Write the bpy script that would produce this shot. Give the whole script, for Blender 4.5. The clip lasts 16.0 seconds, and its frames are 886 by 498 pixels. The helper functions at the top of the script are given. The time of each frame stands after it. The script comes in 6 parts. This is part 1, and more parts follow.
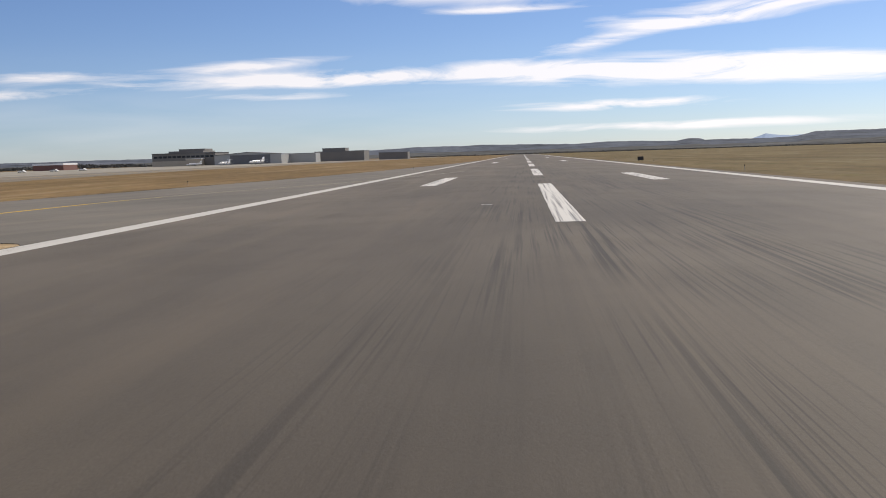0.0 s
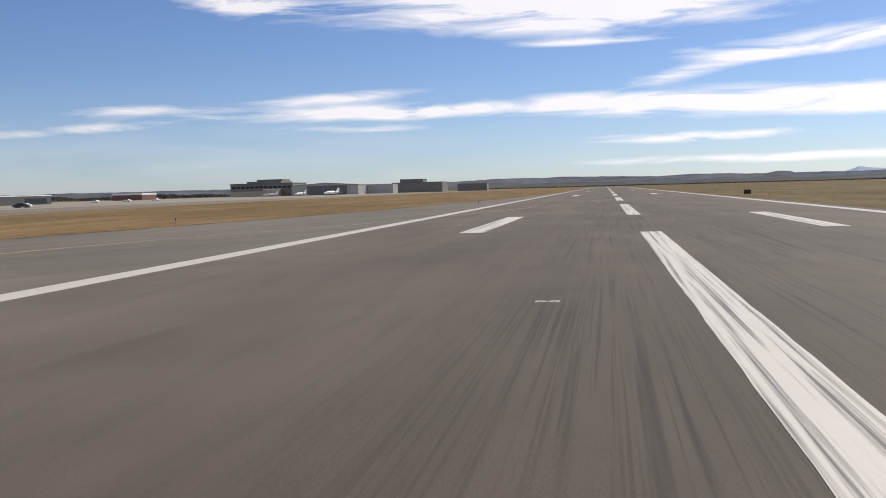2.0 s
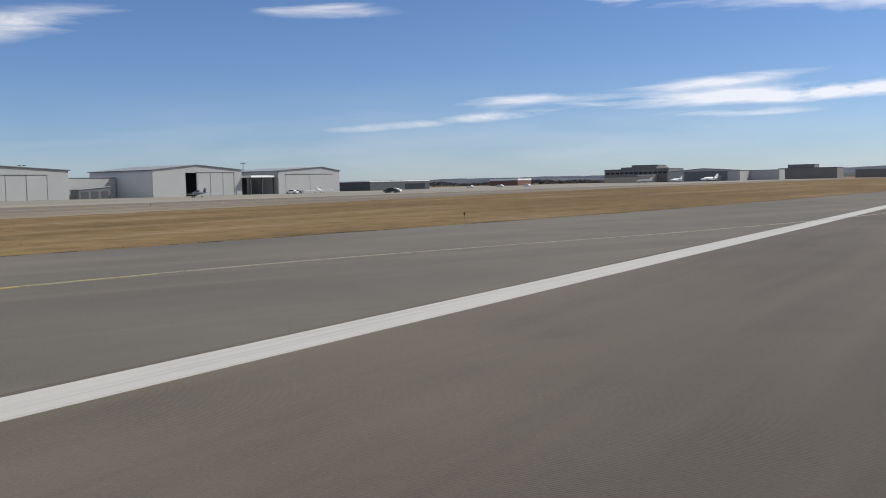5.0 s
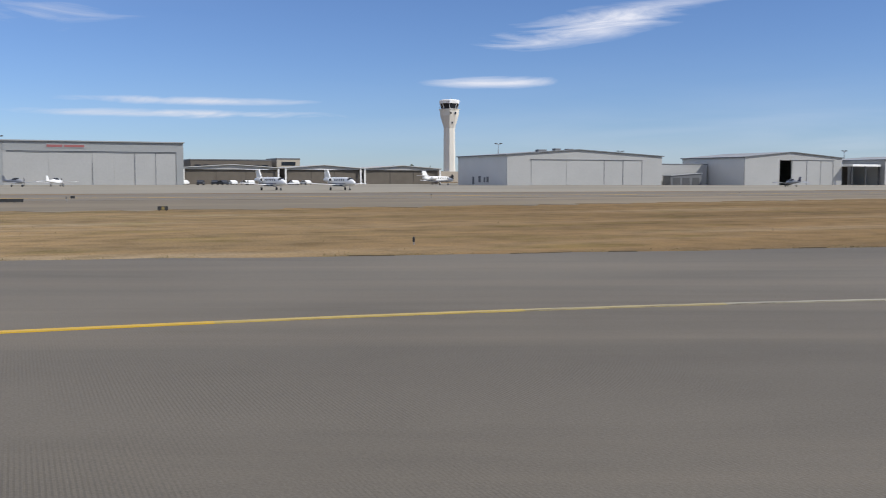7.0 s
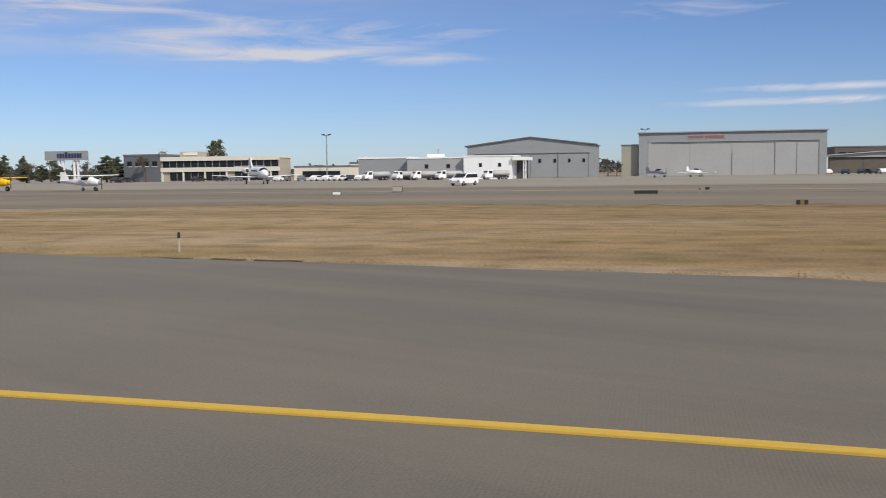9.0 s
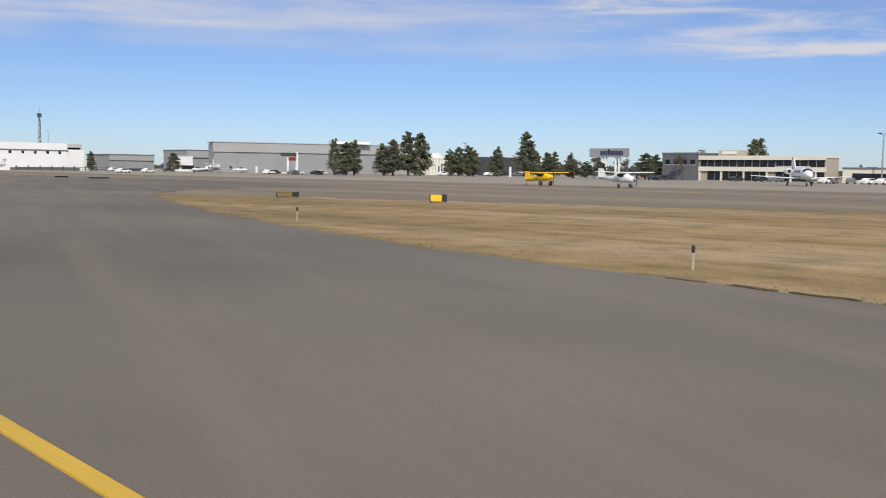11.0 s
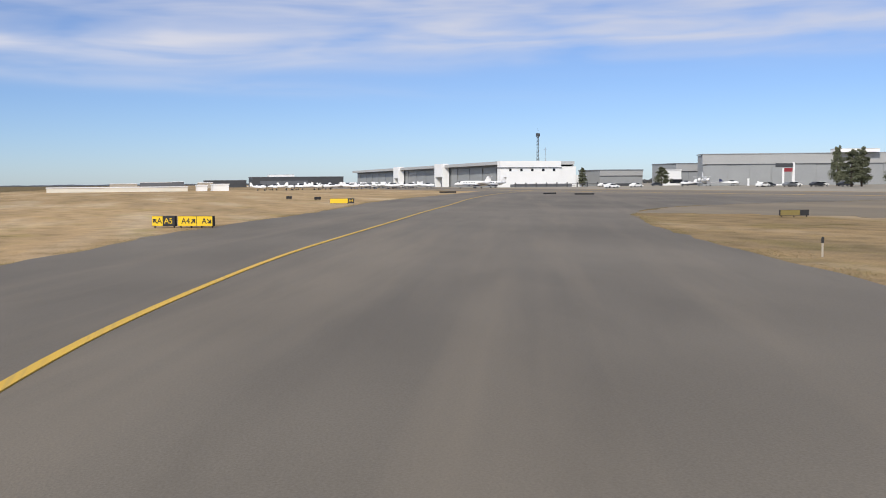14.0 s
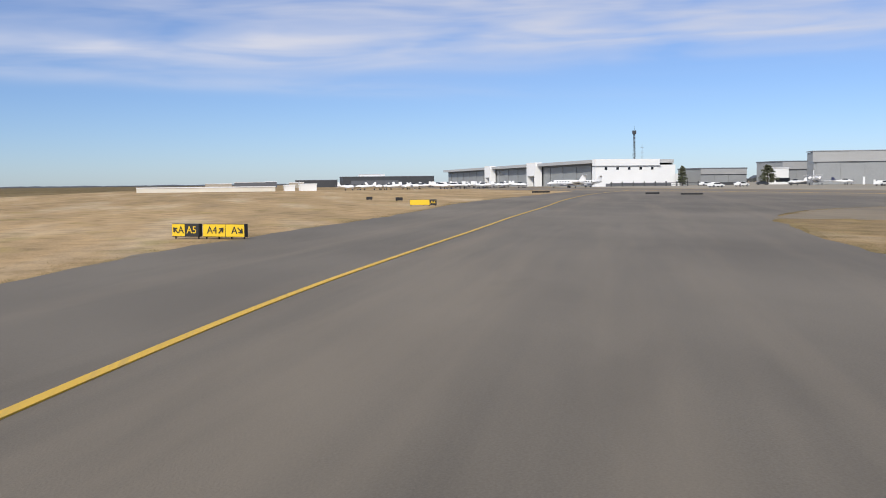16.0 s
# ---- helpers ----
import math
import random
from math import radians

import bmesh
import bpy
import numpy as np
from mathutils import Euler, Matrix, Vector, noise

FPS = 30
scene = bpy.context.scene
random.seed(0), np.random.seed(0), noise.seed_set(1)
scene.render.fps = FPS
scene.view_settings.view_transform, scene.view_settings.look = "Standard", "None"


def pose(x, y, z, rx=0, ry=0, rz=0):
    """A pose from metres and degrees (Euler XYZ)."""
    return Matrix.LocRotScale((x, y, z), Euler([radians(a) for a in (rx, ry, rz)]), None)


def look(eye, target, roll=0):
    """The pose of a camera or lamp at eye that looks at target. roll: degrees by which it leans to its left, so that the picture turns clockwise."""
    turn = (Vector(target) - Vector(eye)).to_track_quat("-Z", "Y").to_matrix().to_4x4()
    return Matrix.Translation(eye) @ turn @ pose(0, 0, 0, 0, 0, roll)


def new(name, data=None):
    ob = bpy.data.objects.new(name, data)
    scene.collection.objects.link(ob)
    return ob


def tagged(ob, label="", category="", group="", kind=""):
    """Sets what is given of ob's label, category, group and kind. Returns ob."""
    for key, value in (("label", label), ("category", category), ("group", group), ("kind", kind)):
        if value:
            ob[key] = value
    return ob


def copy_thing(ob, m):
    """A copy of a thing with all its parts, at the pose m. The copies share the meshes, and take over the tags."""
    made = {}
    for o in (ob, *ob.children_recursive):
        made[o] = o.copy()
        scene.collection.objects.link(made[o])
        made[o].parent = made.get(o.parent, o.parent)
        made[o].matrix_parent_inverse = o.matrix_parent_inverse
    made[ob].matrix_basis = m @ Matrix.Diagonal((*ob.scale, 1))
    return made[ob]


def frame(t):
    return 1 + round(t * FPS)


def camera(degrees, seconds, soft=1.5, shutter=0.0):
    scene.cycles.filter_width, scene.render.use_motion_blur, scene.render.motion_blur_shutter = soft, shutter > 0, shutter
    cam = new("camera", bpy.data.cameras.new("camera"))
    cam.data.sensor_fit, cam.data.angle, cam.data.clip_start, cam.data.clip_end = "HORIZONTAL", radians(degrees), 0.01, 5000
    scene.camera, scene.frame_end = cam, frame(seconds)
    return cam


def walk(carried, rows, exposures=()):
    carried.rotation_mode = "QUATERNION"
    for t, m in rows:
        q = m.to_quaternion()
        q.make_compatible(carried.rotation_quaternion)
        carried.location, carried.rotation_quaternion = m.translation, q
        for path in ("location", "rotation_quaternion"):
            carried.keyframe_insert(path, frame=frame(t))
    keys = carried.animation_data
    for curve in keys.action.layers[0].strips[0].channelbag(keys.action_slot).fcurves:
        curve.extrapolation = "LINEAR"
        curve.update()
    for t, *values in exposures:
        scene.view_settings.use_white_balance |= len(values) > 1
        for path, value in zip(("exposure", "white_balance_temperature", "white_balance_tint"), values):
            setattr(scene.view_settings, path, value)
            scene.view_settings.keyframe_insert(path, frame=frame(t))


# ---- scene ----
cam = camera(49.52, 16.0, soft=0.95, shutter=0.1)
walk(cam, [
    (0, pose(-1.40, -29.39, 2.16, 84.44, 1.81, 4.74)),
    (0.5, pose(-1.45, -23.42, 2.09, 84.80, 1.77, 5.23)),
    (1, pose(-1.54, -17.48, 2.09, 85.03, 1.79, 5.11)),
    (1.5, pose(-1.76, -11.71, 2.15, 86.31, 0.41, 7.17)),
    (2, pose(-1.91, -6.26, 2.12, 86.45, 1.53, 9.58)),
    (2.5, pose(-2.20, -1.20, 2.11, 87.09, -0.27, 11.24)),
    (3, pose(-2.69, 3.47, 2.11, 87.17, 0.06, 13.59)),
    (3.2, pose(-2.96, 5.28, 2.09, 87.22, -0.32, 14.87)),
    (5.3, pose(-7.24, 16.36, 2.08, 86.16, 0.38, 35.64)),
    (5.5, pose(-7.84, 17.03, 2.10, 86.22, -0.64, 38.42)),
    (6, pose(-9.41, 18.64, 2.11, 85.64, -1.25, 46.65)),
    (6.5, pose(-11.00, 20.04, 2.09, 85.81, -0.53, 56.35)),
    (7, pose(-12.61, 21.09, 2.07, 85.79, -0.09, 66.02)),
    (7.5, pose(-14.18, 21.73, 2.06, 85.57, 0.06, 76.03)),
    (8, pose(-15.82, 22.02, 2.09, 85.05, 0.15, 85.18)),
    (8.5, pose(-17.38, 22.15, 2.12, 85.22, 0.90, 94.24)),
    (9, pose(-18.90, 21.97, 2.10, 85.36, 0.67, 102.77)),
    (9.5, pose(-20.33, 21.58, 2.08, 85.65, 0.12, 110.93)),
    (10, pose(-21.64, 21.07, 2.06, 85.11, 0.30, 118.70)),
    (10.2, pose(-22.15, 20.85, 2.08, 85.12, -0.25, 121.67)),
    (12.3, pose(-26.64, 16.66, 2.07, 85.03, 0.88, 148.83)),
    (12.5, pose(-27.00, 16.09, 2.07, 84.76, 0.81, 149.91)),
    (13, pose(-28.00, 14.68, 2.08, 85.13, 0.75, 154.49)),
    (13.5, pose(-28.90, 12.97, 2.10, 86.22, 0.74, 158.34)),
    (14, pose(-29.73, 10.87, 2.09, 86.04, 0.49, 162.51)),
    (14.5, pose(-30.54, 8.58, 2.08, 86.10, 0.78, 165.05)),
    (15, pose(-31.27, 6.07, 2.08, 85.93, 0.05, 166.75)),
    (15.5, pose(-32.03, 3.47, 2.09, 85.76, 0.20, 167.46)),
    (16, pose(-32.79, 0.81, 2.06, 86.06, 0.62, 167.98)),
], exposures=[(0, -0.12, 6950, 10), (3, -0.1, 6850, 10), (5.5, -0.19, 6400, 7), (7, -0.03, 6350, 9), (8, -0.07, 6450, 9), (9.5, -0.2, 6700, 10), (12.5, 0.0, 6650, 10), (16, -0.02, 6500, 10)])

# ---- world, sun ----
SUN_YAW, SUN_EL = -42.0, 38.0          # degrees: turned right from the runway's way, above the horizon


def build_world():
    world = bpy.data.worlds.new("world")
    scene.world = world
    world.use_nodes = True
    nt = world.node_tree
    nt.nodes.clear()
    N, L = nt.nodes.new, nt.links.new
    out, bg = N("ShaderNodeOutputWorld"), N("ShaderNodeBackground")
    sky = N("ShaderNodeTexSky")
    sky.sky_type, sky.sun_disc = "NISHITA", False
    sky.sun_elevation, sky.sun_rotation = radians(SUN_EL), radians(-SUN_YAW)
    sky.altitude, sky.air_density, sky.dust_density, sky.ozone_density = 1700, 1.0, 1.0, 2.5
    tc, sep = N("ShaderNodeTexCoord"), N("ShaderNodeSeparateXYZ")
    L(tc.outputs["Generated"], sep.inputs[0])

    def m(op, a, b=None, c=None, clamp=False):
        n = N("ShaderNodeMath")
        n.operation, n.use_clamp = op, clamp
        for i, v in enumerate((a, b, c)):
            if v is None:
                continue
            if isinstance(v, (int, float)):
                n.inputs[i].default_value = v
            else:
                L(v, n.inputs[i])
        return n.outputs[0]

    az = m("ADD", m("MULTIPLY", m("ARCTAN2", m("MULTIPLY", sep.outputs[1], -1), m("MULTIPLY", sep.outputs[0], -1)), 57.2958), 90)
    el = m("MULTIPLY", m("ARCSINE", sep.outputs[2]), 57.2958)
    com = N("ShaderNodeCombineXYZ")
    L(m("MULTIPLY", az, 1 / 8.0), com.inputs[0])
    L(m("MULTIPLY", m("ADD", el, m("MULTIPLY", az, 0.012)), 1 / 1.1), com.inputs[1])
    noi = N("ShaderNodeTexNoise")
    noi.inputs["Scale"].default_value, noi.inputs["Detail"].default_value = 1.0, 7
    noi.inputs["Roughness"].default_value, noi.inputs["Distortion"].default_value = 0.6, 0.9
    L(com.outputs[0], noi.inputs["Vector"])
    mild = N("ShaderNodeTexNoise")
    mild.inputs["Scale"].default_value, mild.inputs["Detail"].default_value = 0.8, 3
    mild.inputs["Roughness"].default_value, mild.inputs["Distortion"].default_value = 0.5, 0.4
    L(com.outputs[0], mild.inputs["Vector"])
    # cirrus banks: yaw, elevation, half width, half height, thickness, tilt
    banks = [(31, 3.75, 10, 0.3, 0.95, -0.065), (13, 4.62, 11, 0.42, 1.5, -0.01), (-7, 4.55, 12, 0.7, 1.7, 0.02), (-19, 4.0, 8, 0.7, 1.5, 0.08), (16, 5.5, 5, 0.32, 1.2, -0.06), (15.6, 3.7, 4.5, 0.22, 1.1, 0),
             (-6, 2.65, 7, 0.3, 1.3, 0), (-8.5, 1.35, 10, 0.28, 1.2, 0), (-4.5, 6.3, 5, 0.36, 1.0, -0.14), (-14, 7.8, 8, 0.55, 1.4, -0.05), (2.5, 10.4, 11, 1.3, 2.3, 0.02), (21, 10.9, 4, 0.8, 1.4, 0.1),
             (1, 8.3, 4, 0.2, 1.1, 0), (-10, 7.1, 4, 0.25, 1.0, 0), (27.5, 4.9, 3.5, 0.3, 0.9, -0.05), (57.5, 8.8, 6.5, 0.9, 1.0, -0.16), (38.5, 10.2, 4, 0.45, 1.0, 0), (63, 5.65, 5, 0.36, 0.8, 0),
             (81, 4.4, 7, 0.24, 0.95, 0), (80, 3.65, 9, 0.25, 1.0, 0), (110, 6.7, 9, 0.45, 1.0, 0.02), (106, 8.1, 7, 0.8, 0.7, 0), (124, 9.4, 13, 2.2, 0.85, 0.1), (88, 8.8, 6, 1.0, 0.5, 0)]
    # smooth veils: the same, thinned by a soft noise
    veils = [(32, 1.5, 36, 3.0, 0.22, 0), (154, 10.4, 36, 2.4, 1.0, 0), (162, 8.2, 28, 0.7, 0.6, -0.01), (146, 7.1, 11, 0.3, 0.4, 0), (182, 7.3, 16, 1.0, 0.62, 0), (180, 5.8, 16, 0.45, 0.45, 0.03), (130, 6.9, 13, 0.5, 0.4, 0.04), (118, 7.0, 12, 0.35, 0.35, 0.03)]
    total = m("MULTIPLY", m("SMOOTH_MIN", m("MAXIMUM", m("MULTIPLY", m("SUBTRACT", el, 11.5), 0.2), 0), 0.9, 0.2), 1.0)
    veil = 0.0
    for a0, e0, wa, we, amp, tilt in banks + veils:
        da = m("SUBTRACT", az, a0)
        u = m("MULTIPLY", da, 1 / wa)
        v = m("MULTIPLY", m("SUBTRACT", m("SUBTRACT", el, e0), m("MULTIPLY", da, tilt)), 1 / we)
        r2 = m("ADD", m("MULTIPLY", u, u), m("MULTIPLY", v, v))
        bell = m("MULTIPLY", m("POWER", 2.718, m("MULTIPLY", r2, -1)), amp)
        if (a0, e0, wa, we, amp, tilt) in veils:
            veil = m("ADD", veil, bell)
        else:
            total = m("ADD", total, bell)
    dens = m("MULTIPLY", m("SUBTRACT", m("MULTIPLY", total, m("SUBTRACT", m("ADD", m("MULTIPLY", noi.outputs[0], 3.0), m("MULTIPLY", mild.outputs[0], 1.5)), 1.5)), 0.22), 1.25, None, True)
    soft = m("MULTIPLY", m("MINIMUM", veil, 1.0), m("SUBTRACT", m("ADD", m("MULTIPLY", mild.outputs[0], 2.0), m("MULTIPLY", noi.outputs[0], 0.3)), 0.55), None, True)
    dens = m("MAXIMUM", m("MULTIPLY", dens, 0.85), m("MULTIPLY", soft, 0.9))
    mix = N("ShaderNodeMix")
    mix.data_type = "RGBA"
    L(dens, mix.inputs["Factor"])
    tint = N("ShaderNodeMix")
    tint.data_type, tint.blend_type = "RGBA", "MULTIPLY"
    tint.inputs["Factor"].default_value = 1.0
    L(sky.outputs[0], tint.inputs["A"])
    tint.inputs["B"].default_value = SKY_TINT
    L(tint.outputs["Result"], mix.inputs["A"])
    glow = m("ADD", m("MULTIPLY", m("COSINE", m("MULTIPLY", m("SUBTRACT", az, SUN_YAW), 0.01745)), 0.2), 0.8)
    lit = N("ShaderNodeMix")
    lit.data_type, lit.blend_type = "RGBA", "MULTIPLY"
    lit.inputs["Factor"].default_value = 1.0
    lit.inputs["A"].default_value = CLOUD
    L(glow, lit.inputs["B"])
    L(lit.outputs["Result"], mix.inputs["B"])
    L(mix.outputs["Result"], bg.inputs["Color"])
    bg.inputs["Strength"].default_value = SKY_STRENGTH
    L(bg.outputs[0], out.inputs[0])


SKY_STRENGTH = 0.092
SKY_TINT = (0.81, 0.935, 1.23, 1)
CLOUD = (13.0, 12.8, 13.6, 1)
build_world()
sun = new("sun", bpy.data.lights.new("sun", "SUN"))
sun.data.energy, sun.data.angle, sun.data.color = 3.5, radians(0.55), (1.0, 0.95, 0.87)
sy, se = radians(SUN_YAW), radians(SUN_EL)
sun.matrix_world = look((0, 0, 200), (100 * math.sin(sy) * math.cos(se), -100 * math.cos(sy) * math.cos(se), 200 - 100 * math.sin(se)))


# ---- materials ----
def material(name, base, rough=0.7, metal=0.0, var=0.12, scale=1.0, fine=12.0, bump=0.0, ribs=0.0, rib_axis="X", dirt=None, dirt_amt=0.0, space="Object", stretch=(1, 1, 1), spec=0.5):
    """A surface with variation at two scales; ribs: metres between the folds of sheet metal."""
    mat = bpy.data.materials.new(name)
    mat.use_nodes = True
    nt = mat.node_tree
    N, L = nt.nodes.new, nt.links.new
    p = nt.nodes["Principled BSDF"]
    p.inputs["Roughness"].default_value, p.inputs["Metallic"].default_value = rough, metal
    p.inputs["Specular IOR Level"].default_value = spec
    tc, mp = N("ShaderNodeTexCoord"), N("ShaderNodeMapping")
    L(tc.outputs[space], mp.inputs[0])
    mp.inputs["Scale"].default_value = stretch
    big, small = N("ShaderNodeTexNoise"), N("ShaderNodeTexNoise")
    for n, s, d in ((big, scale, 4), (small, fine, 3)):
        n.inputs["Scale"].default_value, n.inputs["Detail"].default_value = s, d
        L(mp.outputs[0], n.inputs["Vector"])
    add = N("ShaderNodeMath")
    add.operation = "ADD"
    L(big.outputs[0], add.inputs[0])
    L(small.outputs[0], add.inputs[1])
    ramp = N("ShaderNodeMapRange")
    ramp.inputs["From Min"].default_value, ramp.inputs["From Max"].default_value = 0.6, 1.4
    ramp.inputs["To Min"].default_value, ramp.inputs["To Max"].default_value = 1 - var, 1 + var
    L(add.outputs[0], ramp.inputs["Value"])
    mul = N("ShaderNodeMix")
    mul.data_type, mul.blend_type = "RGBA", "MULTIPLY"
    mul.inputs["Factor"].default_value = 1.0
    mul.inputs["A"].default_value = (*base, 1)
    L(ramp.outputs[0], mul.inputs["B"])
    col = mul.outputs["Result"]
    if dirt:
        dn, dr, dm = N("ShaderNodeTexNoise"), N("ShaderNodeMapRange"), N("ShaderNodeMix")
        dn.inputs["Scale"].default_value, dn.inputs["Detail"].default_value = scale * 0.6, 6
        L(mp.outputs[0], dn.inputs["Vector"])
        dr.inputs["From Min"].default_value, dr.inputs["From Max"].default_value = 0.48, 0.72
        dr.inputs["To Max"].default_value = dirt_amt
        L(dn.outputs[0], dr.inputs["Value"])
        dm.data_type = "RGBA"
        L(dr.outputs[0], dm.inputs["Factor"])
        L(col, dm.inputs["A"])
        dm.inputs["B"].default_value = (*dirt, 1)
        col = dm.outputs["Result"]
    L(col, p.inputs["Base Color"])
    if bump or ribs:
        b = N("ShaderNodeBump")
        b.inputs["Strength"].default_value = 0.6
        if ribs:
            w = N("ShaderNodeTexWave")
            w.wave_type, w.bands_direction = "BANDS", rib_axis
            w.inputs["Scale"].default_value = 0.314 / ribs
            L(tc.outputs[space], w.inputs["Vector"])
            b.inputs["Distance"].default_value = 0.006
            L(w.outputs["Fac"], b.inputs["Height"])
        else:
            b.inputs["Distance"].default_value = bump
            L(small.outputs[0], b.inputs["Height"])
        L(b.outputs[0], p.inputs["Normal"])
    return mat


def asphalt(name, base, rubber):
    """Worn asphalt: mottled at two scales, seams along the runway, and rubber streaks where aircraft touch down."""
    mat = bpy.data.materials.new(name)
    mat.use_nodes = True
    nt = mat.node_tree
    N, L = nt.nodes.new, nt.links.new
    p = nt.nodes["Principled BSDF"]
    p.inputs["Roughness"].default_value = 0.7
    p.inputs["Specular IOR Level"].default_value = 0.24
    tc = N("ShaderNodeTexCoord")

    def noise_of(scale, detail, stretch=(1, 1, 1), rough=0.55, dist=0.0, turn=0.0):
        mp, n = N("ShaderNodeMapping"), N("ShaderNodeTexNoise")
        mp.vector_type = "TEXTURE"
        mp.inputs["Scale"].default_value, mp.inputs["Rotation"].default_value = tuple(1 / s for s in stretch), (0, 0, radians(turn))
        L(tc.outputs["Object"], mp.inputs[0])
        n.inputs["Scale"].default_value, n.inputs["Detail"].default_value = scale, detail
        n.inputs["Roughness"].default_value, n.inputs["Distortion"].default_value = rough, dist
        L(mp.outputs[0], n.inputs["Vector"])
        return n.outputs[0]

    def rng(v, a, b, c, d):
        r = N("ShaderNodeMapRange")
        for k, x in (("From Min", a), ("From Max", b), ("To Min", c), ("To Max", d)):
            r.inputs[k].default_value = x
        L(v, r.inputs["Value"])
        return r.outputs[0]

    def mix(f, a, b, blend="MIX"):
        n = N("ShaderNodeMix")
        n.data_type, n.blend_type = "RGBA", blend
        for key, v in (("Factor", f), ("A", a), ("B", b)):
            if isinstance(v, (int, float)):
                n.inputs[key].default_value = v
            elif isinstance(v, tuple):
                n.inputs[key].default_value = (*v, 1)
            else:
                L(v, n.inputs[key])
        return n.outputs["Result"]

    def mth(op, a, b):
        n = N("ShaderNodeMath")
        n.operation = op
        for i, v in enumerate((a, b)):
            if isinstance(v, (int, float)):
                n.inputs[i].default_value = v
            else:
                L(v, n.inputs[i])
        return n.outputs[0]

    grain = noise_of(38, 3)
    mott = noise_of(0.16, 5, (1, 0.35, 1))
    patch = noise_of(0.05, 3)
    col = mix(1.0, base, rng(mott, 0.3, 0.7, *((0.79, 1.21) if rubber else (0.87, 1.13))), "MULTIPLY")
    col = mix(1.0, col, rng(patch, 0.35, 0.65, 0.86, 1.14), "MULTIPLY")
    col = mix(1.0, col, rng(grain, 0.3, 0.7, 0.85, 1.15), "MULTIPLY")
    lane = noise_of(0.42, 4, (1, 0.05, 1), 0.6, 0.2, 0.0 if rubber else -22.5)
    col = mix(rng(lane, 0.47, 0.7, 0.0, 0.6 if rubber else 0.5), col, tuple(c * f for c, f in zip(base, (1.5, 1.44, 1.36))))
    stain = noise_of(0.7, 5, (1, 0.12, 1), 0.6, 0.4, 0.0 if rubber else -22.5)
    col = mix(rng(stain, 0.53, 0.72, 0.0, 0.5 if rubber else 0.28), col, tuple(c * 0.58 for c in base))
    if rubber:
        sep = N("ShaderNodeSeparateXYZ")
        L(tc.outputs["Object"], sep.inputs[0])
        x = mth("SUBTRACT", sep.outputs[0], 1.4)
        band = rng(mth("ABSOLUTE", x, 0), 2.6, 7.5, 1.0, 0.0)
        s1 = rng(noise_of(6.0, 3, (1, 0.009, 1), 0.6, 0.12), 0.54, 0.64, 0.0, 0.75)
        s2 = rng(noise_of(15.0, 2, (1, 0.006, 1), 0.6, 0.1), 0.54, 0.64, 0.0, 0.6)
        gaps = rng(noise_of(0.35, 2, (1, 0.25, 1)), 0.4, 0.58, 0.15, 1.0)
        wide = rng(mth("ABSOLUTE", x, 0), 5.0, 15.5, 1.0, 0.0)
        # rubber film, faded with y so the far asphalt takes on painted sun sheen
        haze = mth("MULTIPLY", mth("MULTIPLY", wide, rng(sep.outputs[1], 10.0, 110.0, 1.0, 0.3)), rng(mott, 0.3, 0.7, 0.62, 0.38))
        col = mix(haze, col, (0.062, 0.05, 0.038))
        amount = mth("MULTIPLY", mth("MULTIPLY", mth("MAXIMUM", s1, s2), band), gaps)
        col = mix(mth("MULTIPLY", amount, 0.92), col, (0.02, 0.018, 0.016))
    # saw-cut drainage grooves across the runway, 38 mm apart, their inner shade painted dark
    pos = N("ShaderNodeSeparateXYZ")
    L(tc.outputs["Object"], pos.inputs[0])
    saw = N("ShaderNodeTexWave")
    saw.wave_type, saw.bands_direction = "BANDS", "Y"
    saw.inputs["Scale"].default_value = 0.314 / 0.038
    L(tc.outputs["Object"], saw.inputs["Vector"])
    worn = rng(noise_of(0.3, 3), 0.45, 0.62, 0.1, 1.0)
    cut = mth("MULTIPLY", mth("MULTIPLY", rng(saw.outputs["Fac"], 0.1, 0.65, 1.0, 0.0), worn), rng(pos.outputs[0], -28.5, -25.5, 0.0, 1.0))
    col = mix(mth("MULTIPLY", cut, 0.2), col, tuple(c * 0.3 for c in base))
    L(col, p.inputs["Base Color"])
    b = N("ShaderNodeBump")
    b.inputs["Strength"].default_value, b.inputs["Distance"].default_value = 0.5, 0.006
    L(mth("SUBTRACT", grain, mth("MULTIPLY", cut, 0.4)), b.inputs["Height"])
    L(b.outputs[0], p.inputs["Normal"])
    return mat


